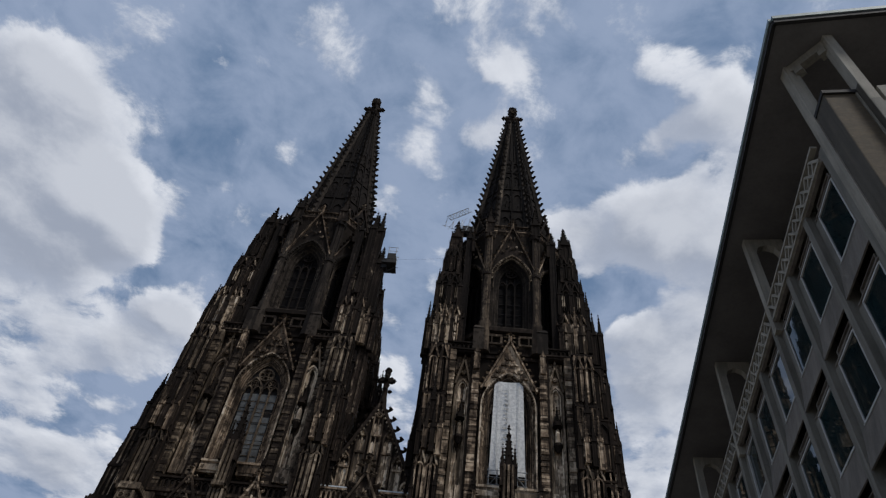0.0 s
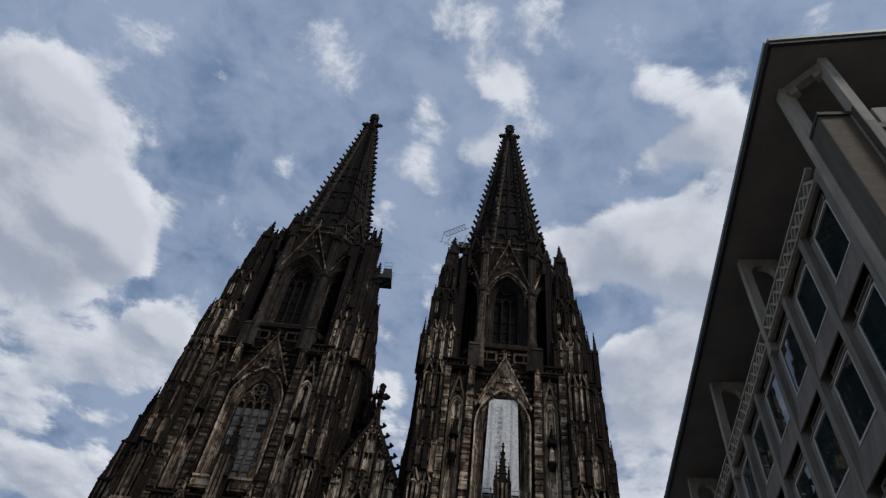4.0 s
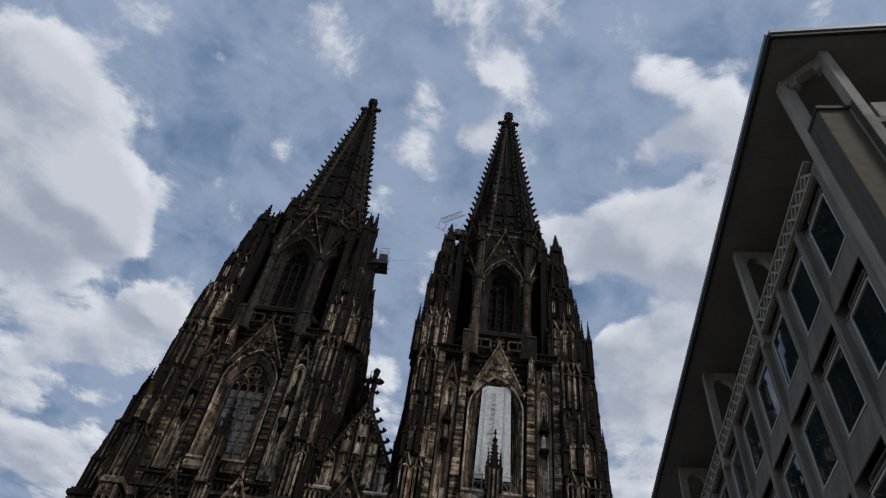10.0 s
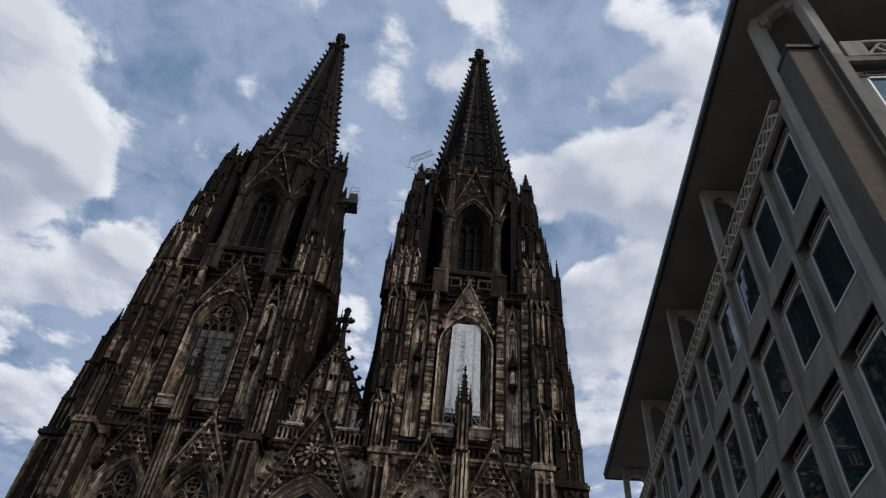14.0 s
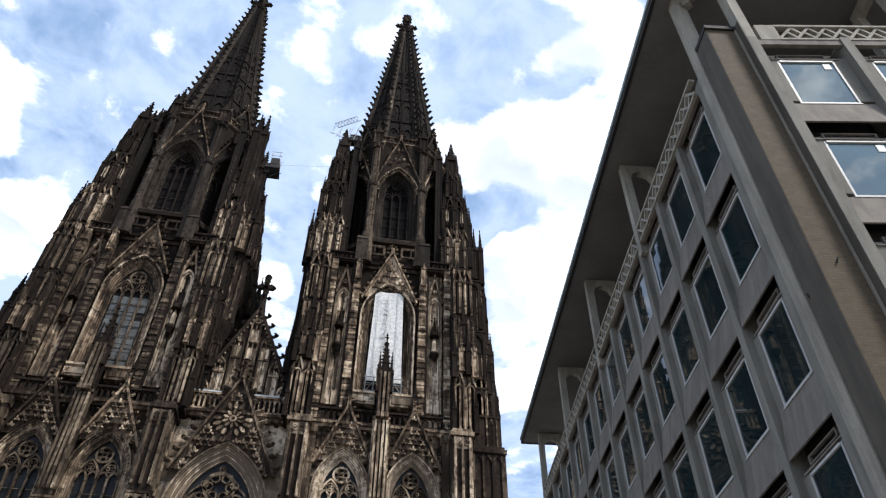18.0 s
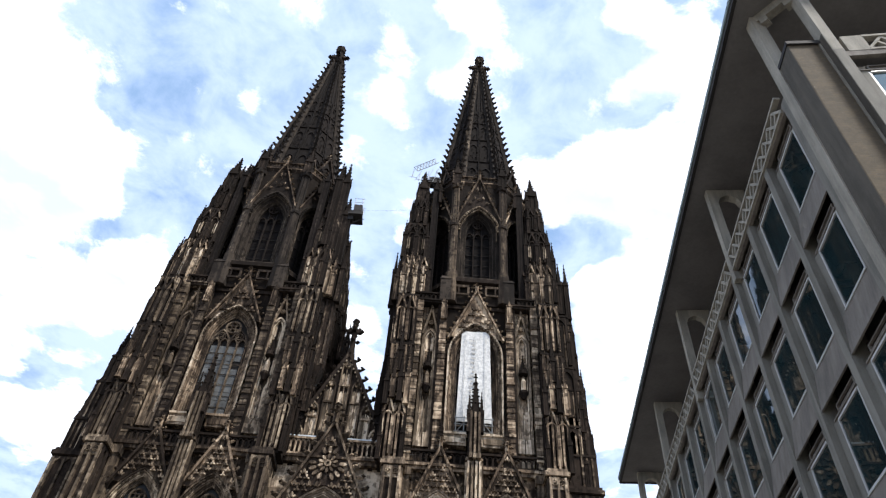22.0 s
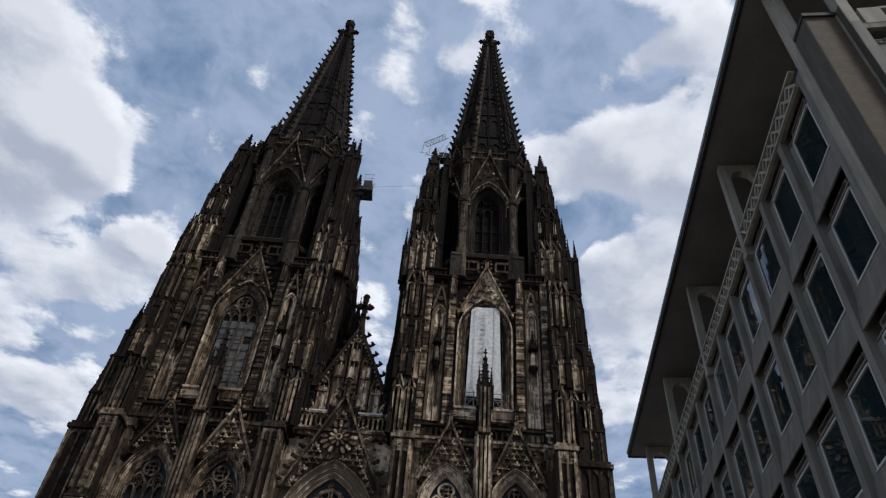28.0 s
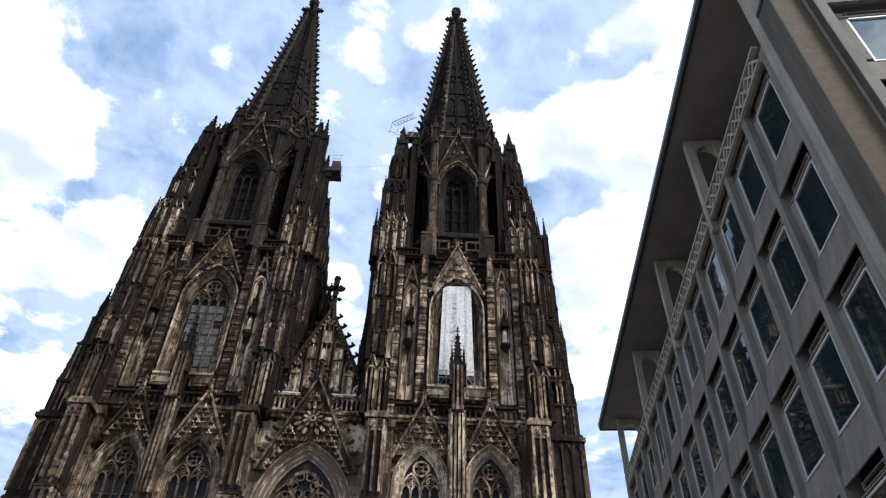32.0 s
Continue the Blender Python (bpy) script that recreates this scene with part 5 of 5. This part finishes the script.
def sheeting():
    """White sheet hung before the tall window of the south tower, with a faint printed window on it."""
    B = thing("window_sheeting", "white sheeting with faint grey print hung over the tower window", "banner", m=pose(TX, -8.75, 0))
    s = Shape()
    nx, nz = 8, 22
    v = []
    for j in range(nz + 1):
        for i in range(nx + 1):
            x, z = -2.1 + 4.2 * i / nx, 51.0 + 14.3 * j / nz
            v.append((x * (1.05 - 0.15 * j / nz), -0.10 * noise.noise(Vector((x * 0.9, 0, z * 0.5))) - 0.03, z))
    k = len(v)
    v += [(x, y + 0.04, z) for x, y, z in v]
    f = []
    for j in range(nz):
        for i in range(nx):
            a = j * (nx + 1) + i
            f += [(a, a + 1, a + nx + 2, a + nx + 1), (k + a + nx + 1, k + a + nx + 2, k + a + 1, k + a)]
    s.add(v, f)
    part("sheet", s, BANNER, B)
    rng = random.Random(4)
    for k in range(16):
        z, x, w, h = 52.6 + k * 0.74, rng.uniform(-0.55, -0.1), rng.uniform(0.2, 0.55), rng.uniform(0.12, 0.3)
        part("printed_bar", Shape().box(-w, w * 0.6, -0.2, -0.17, 0, h), PRINT, B, "faint grey printed bar", pose(x, 0, z))
    for x in (-1.4, -0.05, 1.25):
        part("seam", lambda: Shape().box(-0.03, 0.03, -0.205, -0.17, 51.6, 64.6), PRINT, B, "", pose(x, 0, 0), "seam")
    for x in (-2.2, -1.2, 1.2, 2.2):
        for y in (-0.4, 0.3):
            part("scaffold_tube", lambda: Shape().rod((0, 0, 49.0), (0, 0, 51.6), 0.06), SCAFFOLD, B, "", pose(x, y, 0), "stube")
    for z in (49.4, 50.4, 51.3):
        part("scaffold_tube", lambda: Shape().rod((-2.4, 0, 0), (2.4, 0, 0), 0.06), SCAFFOLD, B, "", pose(0, -0.46, z), "ltube")
    for sx in (-1, 1):
        part("brace", Shape().rod((sx * 2.2, -0.5, 49.2), (sx * 1.2, -0.5, 50.6), 0.05), SCAFFOLD, B)


sheeting()


def scaffolds():
    # hanging platform on the north tower's corner
    S = thing("hanging_scaffold", "dark hanging scaffold platform on the tower corner", "scaffold", m=pose(-2.74, -8.40, 87.0))
    part("platform", Shape().box(-0.7, 0.6, -1.0, 1.2, 0.3, 2.3).box(-1.4, 0.8, -1.1, 1.3, 0.0, 0.3).box(-1.4, -0.6, -0.6, 0.6, -0.8, 1.4).box(-0.5, 0.4, -1.04, -1.0, 0.9, 1.5), DARKMETAL, S)
    for k in range(4):
        part("post", lambda: Shape().rod((0, 0, 2.2), (0, 0, 3.9), 0.06), SCAFFOLD, S, "", pose((-0.6, 0.55, -0.6, 0.55)[k], (-0.9, -0.9, 1.1, 1.1)[k], 0), "cagepost")
    for z in (2.9, 3.8):
        for y in (-0.9, 1.1):
            part("guard_rail", lambda: Shape().rod((-0.8, 0, 0), (0.8, 0, 0.05), 0.05), SCAFFOLD, S, "", pose(0, y, z), "cagerail")
    part("bracket", Shape().rod((0.6, 0, 0.0), (-2.4, 0, -2.6), 0.12).rod((0.3, 0, 0.05), (1.1, 0, 0.0), 0.07), DARKMETAL, S)
    # lattice hoist at the foot of the south spire
    S = thing("lattice_hoist", "light grey lattice hoist and scaffold beside the spire", "scaffold", m=pose(7.27, -7.40, 101.55))
    s = Shape()
    for k in range(7):
        a, b = Vector((-1.5 + k * 0.5, 0, 0.2 + k * 0.42)), Vector((-1.5 + (k + 1) * 0.5, 0, 0.2 + (k + 1) * 0.42))
        up = Vector((-0.7, 0, 1.0))
        s.rod(a, b, 0.09), s.rod(a + up, b + up, 0.09), s.rod(a, b + up, 0.06), s.rod(a, a + up, 0.06)
    part("lattice_beam", s, SCAFFOLD, S)
    for x, z in ((-2.4, -1.4), (-1.2, -2.0), (0.3, -1.5), (1.6, -1.0)):
        part("tube", Shape().rod((x, 0.3, z), (x + 0.2, 0.3, z + 2.4), 0.06), SCAFFOLD, S)
        part("tube", Shape().rod((x - 0.5, 0.3, z + 0.4), (x + 1.0, 0.3, z + 0.1), 0.05), SCAFFOLD, S)
    part("beam", Shape().rod((-0.6, 0.4, -0.9), (2.8, 0.8, -3.2), 0.3), DARKMETAL, S)
    part("deck", Shape().box(-0.6, 2.6, 0.2, 1.6, -2.3, -2.0).box(0.6, 2.6, 0.4, 1.6, -2.0, -0.6), DARKMETAL, S)
    for x in (-1.8, -0.8, 0.2, 1.2):
        part("tube", Shape().rod((x, 0.2, -2.2), (x + 0.9, 0.2, 1.2 + x * 0.4), 0.05), SCAFFOLD, S)


scaffolds()


def wire():
    s = Shape()
    a, b = Vector((-2.74, -8.40, 87.0)) + Vector((0.6, 0, 2.0)), Vector((6.77, -8.40, 90.42))
    for k in range(12):
        p, q = a.lerp(b, k / 12), a.lerp(b, (k + 1) / 12)
        sag = lambda t: Vector((0, 0, -0.12 * math.sin(math.pi * t)))
        s.rod(p + sag(k / 12), q + sag((k + 1) / 12), 0.013)
    tagged(new("cable", s.mesh("cable", DARKMETAL)), "thin dark cable slung between the two towers", "cable")


wire()


# ---- office building beside the square ----
ANG = 6.5
BM = pose(EYE[0], EYE[1], 0, 0, 0, -ANG)     # local x: away from the camera's side (W), local y: along the long front (U)
W0, U0, BAY, FLOOR = 8.1, 11.42, 2.31, 3.56
ROWS_Z = [17.4 - FLOOR * k for k in range(5)]
HEAD = 2.26           # from a row's foot to the underside of the spandrel over it
NBAY = 12
U1 = U0 + NBAY * BAY + 0.28
SOFF = 24.1


def window_unit(B, m, w, label="", glass=None, ajar=0.0):
    """A window in the grid, seen from -y: aluminium frame, pane, vent boxes over it. Foot at the origin. ajar: degrees by which the pane is tilted out."""
    h = w / 2
    f = Shape()
    t = 0.055
    f.box(-h, -h + t, -0.04, 0.03, -0.17, 1.82).box(h - t, h, -0.04, 0.03, -0.17, 1.82)
    f.box(-h + t, h - t, -0.04, 0.03, -0.17, -0.17 + t).box(-h + t, h - t, -0.06, 0.05, 1.82 - t, 1.82)
    f.box(-h - 0.02, h + 0.02, -0.06, 0.05, -0.2, -0.17)
    ob = part("window", f, ALU, B, label, m, ("wf", w))
    part("pane", lambda: Shape().box(-h + t, h - t, -0.012, 0.012, -0.17 + t, 1.82 - t), glass or GLASS, ob, "", pose(0, 0, 0, 0, 0, ajar) if ajar else None, ("wp", w, (glass or GLASS).name))

    def ledge():
        return Shape().box(-h - 0.16, h + 0.16, -0.07, 0.05, 1.86, 1.90)

    def vent():
        s = Shape()
        s.box(-h * 0.92, h * 0.8, -0.03, 0.04, 1.96, 1.99).box(-h * 0.92, h * 0.8, -0.03, 0.04, 2.12, 2.15)
        s.box(-h * 0.92, -h * 0.86, -0.03, 0.04, 1.99, 2.12).box(h * 0.74, h * 0.8, -0.03, 0.04, 1.99, 2.12)
        return s
    part("ledge", ledge, CONCRETE, ob, "", None, ("wl", w))
    part("vent", vent, CONCRETE, ob, "slotted ventilator above the pane", None, ("wv", w))
    # plate added behind the vent; its dark colour is the recess's shade
    part("blind_box", lambda: Shape().box(-h - 0.34, h + 0.34, 0.24, 0.30, 1.86, HEAD + 0.3), RECESS_SHADE, ob, "dark plate painting the deep shade over the window", None, ("wb", w))
    return ob


def lattice_shape(length, h=0.8):
    """Parapet of basket-woven bars between two rails: long leaning bars, two short bars across in each field."""
    s = Shape()
    s.box(0, length, -0.06, 0.12, 0, 0.09)
    s.box(0, length, -0.06, 0.12, h - 0.09, h)
    n = max(1, round(length / 0.52))
    run, k, lo, hi = length / n, (h - 0.18) / (length / n), 0.09, h - 0.09
    for i in range(n):
        a = i * run
        s.bar((a, lo), (a + run, hi), 0.085, -0.03, 0.08)
        for z in (0.62, 0.98):
            p = (a + run * z, lo + (hi - lo) * z)
            q = (a + run * (z + 0.5), lo + (hi - lo) * (z - 0.5))
            if q[0] < length:
                s.bar(p, q, 0.08, -0.025, 0.075)
    return s


def leaning_panel(x0, x1, foot, head, z0, z1):
    """Slab 0.05 thick whose foot stands forward of its head."""
    v = [(x, y, z) for x in (x0, x1) for y, z in ((foot, z0), (foot + 0.05, z0), (head + 0.05, z1), (head, z1))]
    return Shape().add(v, [(0, 1, 2, 3), (7, 6, 5, 4), (0, 4, 5, 1), (1, 5, 6, 2), (2, 6, 7, 3), (3, 7, 4, 0)])


def strip_shape(p, q, w, z0, z1):
    """Straight strip over the plan line p-q, w wide."""
    d = Vector((q[0] - p[0], q[1] - p[1])).normalized() * (w / 2)
    c = [(p[0] - d.y, p[1] + d.x), (p[0] + d.y, p[1] - d.x), (q[0] + d.y, q[1] - d.x), (q[0] - d.y, q[1] + d.x)]
    return Shape().add([(x, y, z) for z in (z0, z1) for x, y in c], [(0, 1, 2, 3), (7, 6, 5, 4), (0, 4, 5, 1), (1, 5, 6, 2), (2, 6, 7, 3), (3, 7, 4, 0)])


def office():
    B = thing("office_building", "grey concrete office building with gridded windows and projecting flat roof", "building", m=BM)
    # turn: part's x along the long front, its -y towards the square
    L = Matrix(((0, 1, 0, W0), (1, 0, 0, 0), (0, 0, 1, 0), (0, 0, 0, 1)))   # (x, y, z) -> (W0 + y, x, z)
    depth = 0.42
    # body behind the grids, near black to paint the shade in the gaps
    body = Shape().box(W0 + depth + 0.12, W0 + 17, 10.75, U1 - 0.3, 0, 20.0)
    part("body", body, RECESS_SHADE, B)
    # long front: mullions and spandrels
    for i in range(NBAY + 1):
        u = U0 + 0.12 + i * BAY
        part("mullion", lambda: Shape().box(-0.14, 0.14, 0, depth + 0.12, 0, 19.95), MULLION, B, "", L @ pose(u, 0, 0), "mull")
    for k, z in enumerate(ROWS_Z):
        for i in range(NBAY):
            u = U0 + 0.12 + (i + 0.5) * BAY
            part("spandrel", lambda: leaning_panel(-BAY / 2 + 0.14, BAY / 2 - 0.14, 0.02, 0.19, HEAD - FLOOR, -0.19), CONCRETE, B, "", L @ pose(u, 0, z), "span")
            window_unit(B, L @ pose(u, 0.22, z), BAY - 0.9, "", None, 5.0 if (k, i) == (0, 5) else 0.0)
            for sx in (-1, 1):
                part("jamb", lambda: Shape().box(-0.155, 0.155, 0.19, depth + 0.12, -0.2, 1.87), MULLION, B, "", L @ pose(u + sx * (BAY / 2 - 0.295), 0, z), "jambl")
            if k == 0:
                part("spandrel", lambda: Shape().box(-BAY / 2 + 0.14, BAY / 2 - 0.14, 0.02, 0.14, HEAD, HEAD + 0.28), CONCRETE, B, "", L @ pose(u, 0, z), "span0")
    # parapet lattice between the loggia posts
    zl = 19.7
    posts = [18.25, 25.2, 32.35]
    ends = [U0 + 0.2] + posts + [U1 - 0.1]
    for a, b in zip(ends[:-1], ends[1:]):
        part("lattice", lattice_shape(b - a - 0.3), LIGHT_CONCRETE, B, "zigzag lattice parapet of pale concrete", L @ pose(a + 0.15, 0.0, zl))
    # loggia posts: fins with a rounded opening, up to the roof slab

    def fin():
        s = Shape()
        s.box(-0.02, 0.30, -0.15, 0.15, 19.3, SOFF)
        s.box(1.15, 1.4, -0.15, 0.15, 20.0, SOFF)
        s.box(0.30, 1.15, -0.15, 0.15, SOFF - 0.35, SOFF)
        s.box(0.30, 1.15, -0.15, 0.15, 20.0, 20.4)
        c = [(0.30, SOFF - 0.35), (0.30, SOFF - 0.75), (0.42, SOFF - 0.48), (0.65, SOFF - 0.35)]
        s.ext(c, -0.148, 0.148)
        s.ext([(1.15 + 0.30 - x, z) for x, z in reversed(c)], -0.148, 0.148)
        return s
    F = pose(W0 - 0.02, 0, 0)
    for p in posts + [U1]:
        part("roof_post", fin, LIGHT_CONCRETE, B, "concrete roof post with a rounded opening", F @ pose(0, p, 0), "fin")
    # recessed top storey, shade put into its colour, and roof
    part("top_storey_wall", Shape().box(W0 + 2.6, W0 + 15, 14.0, U1 - 3.5, 20.0, SOFF), RECESS_SHADE, B, "set-back top storey with its shade painted dark")
    part("terrace", Shape().box(W0 + 0.2, W0 + 17, 10.9, U1 - 0.3, 20.0, 20.12), CONCRETE, B)
    near, far, east = (7.52, 9.52), (7.22, U1 + 1.1), (27.0, 8.5)
    plan = [near, east, (27.0, U1 + 1.1), far]
    r = Shape().add([(x, y, z) for z in (SOFF, SOFF + 0.28) for x, y in plan], [(3, 2, 1, 0), (4, 5, 6, 7), (0, 1, 5, 4), (1, 2, 6, 5), (2, 3, 7, 6), (3, 0, 4, 7)])
    part("roof_slab", r, SOFFIT, B, "flat projecting roof with a dark soffit")
    for w, z0, z1, mat, name, lab in ((0.12, SOFF - 0.05, SOFF + 0.16, DARKMETAL, "roof_fascia", "dark roof edge"), (0.2, SOFF + 0.16, SOFF + 0.34, FASCIA, "roof_edge", "pale greenish metal roof edge")):
        for p, q in ((far, near), (near, east), (far, (27.0, U1 + 1.1))):
            part(name, strip_shape(p, q, w, z0, z1), mat, B, lab)
    # corner: pale pilaster, brick pier with dark cap
    part("corner_pilaster", Shape().box(W0 - 0.01, W0 + 0.34, 11.0, 11.40, 0, SOFF), LIGHT_CONCRETE, B, "pale concrete corner pilaster")
    part("brick_pier", Shape().box(W0 + 0.05, W0 + 0.87, 10.25, 11.0, 0, 20.75), BRICK, B, "brown brick pier with a dark metal cap")
    part("pier_cap", Shape().box(W0 + 0.0, W0 + 0.92, 10.18, 11.05, 20.75, 20.9), DARKMETAL, B)
    # thin slab added over the brick to darken the pier's shaded side
    part("pier_cladding", Shape().box(W0 + 0.03, W0 + 0.05, 10.26, 11.0, 0, 20.75), SIDE_SHADE, B, "pier side with its shade painted grey-brown")
    for u, z in ((10.2, 11.6), (10.9, 11.2)):
        part("iron_hook", Shape().rod((0, 0, 0), (0, -0.05, 0.01), 0.02).rod((0, -0.05, 0.01), (0.02, -0.06, 0.06), 0.02).rod((-0.01, -0.02, 0.0), (-0.01, -0.02, -0.05), 0.02), BIRD, B, "small rusty iron hook in the brickwork", pose(W0 + 0.45, 10.25, z) if u < 10.5 else pose(W0 + 0.05, u, z, 0, 0, -90))
    # west front, a little out of square with the long one
    x0 = W0 + 0.9
    V = pose(x0, 10.1, 0, 0, 0, -3.0) @ pose(-x0, -10.1, 0)
    part("corner_post", Shape().box(x0 - 0.02, x0 + 0.02, 10.2, 10.75, 0, 20.75), LIGHT_CONCRETE, B, "pale edge strip beside the brick pier")
    part("roof_post", Shape().box(x0 + 0.045, x0 + 0.32, 9.985, 10.36, 20.0, SOFF), LIGHT_CONCRETE, B, "concrete roof post", V)

    def corner_beam():
        s = strip_shape((8.3, 11.1), (9.15, 10.25), 0.28, SOFF - 0.36, SOFF)
        s.join(strip_shape((8.38, 11.02), (8.55, 10.85), 0.27, SOFF - 0.62, SOFF - 0.36))
        return s.join(strip_shape((8.95, 10.45), (9.12, 10.28), 0.27, SOFF - 0.62, SOFF - 0.36))
    part("corner_beam", corner_beam, LIGHT_CONCRETE, B, "concrete beam across the roof corner")
    # thin dark slab on the first mullion's flank, in place of real shade
    part("corner_recess", Shape().box(x0 + 0.02, x0 + 0.04, 10.0, 10.75, 0, 20.9), SIDE_SHADE, B, "dark strip painting the shade on the mullion's flank", V)
    wb = 2.6
    for i in range(6):
        cx = x0 + 0.04 + wb * i
        part("mullion", lambda: Shape().box(0, 0.28, 9.98, 10.75, 0, 20.0), MULLION, B, "", V @ pose(cx, 0, 0), "mullw")
        for z in ROWS_Z:
            mid = cx + 0.14 + wb / 2
            part("spandrel", lambda: leaning_panel(0.28, wb, 10.02, 10.22, HEAD - FLOOR, -0.29), CONCRETE, B, "", V @ pose(cx, 0, z), "spanw")
            window_unit(B, V @ pose(mid, 10.26, z - 0.1), 1.56, "", SKY_GLASS)
            for jx in (0.28, wb - 0.38):
                part("jamb", lambda: Shape().box(0, 0.38, 10.22, 10.75, -0.17, 1.87), MULLION, B, "", V @ pose(cx + jx, 0, z), "jamb")
            if i < 2:
                part("sticker", lambda: Shape().box(0.42, 0.62, -0.03, -0.014, 1.45, 1.7), STICKER, B, "small white sticker on the pane", V @ pose(mid, 10.26, z - 0.1), "sticker")
    part("spandrel", Shape().box(x0 + 0.32, x0 + 0.1 + 6 * wb, 10.02, 10.14, ROWS_Z[0] + HEAD, 19.9), CONCRETE, B, "", V)
    for i in range(3):
        part("lattice", lambda: lattice_shape(wb * 2 - (0.75 if i == 0 else 0.4)).box(-0.55 if i == 0 else -0.2, 0.02, -0.05, 0.1, 0.0, 0.8), LIGHT_CONCRETE, B, "", V @ pose(x0 + (1.0 if i == 0 else 0.75) + i * wb * 2, 10.06, 19.9), ("latw", i == 0))
    for i in range(1, 4):
        part("roof_post", lambda: Shape().box(-0.15, 0.15, 10.1, 10.5, 20.0, SOFF).box(-0.15, 0.15, 10.5, 11.4, SOFF - 0.35, SOFF).box(-0.15, 0.15, 11.4, 11.65, 20, SOFF), LIGHT_CONCRETE, B, "", V @ pose(x0 + 0.15 + i * wb * 2, 0, 0), "finw")
    return B


office()
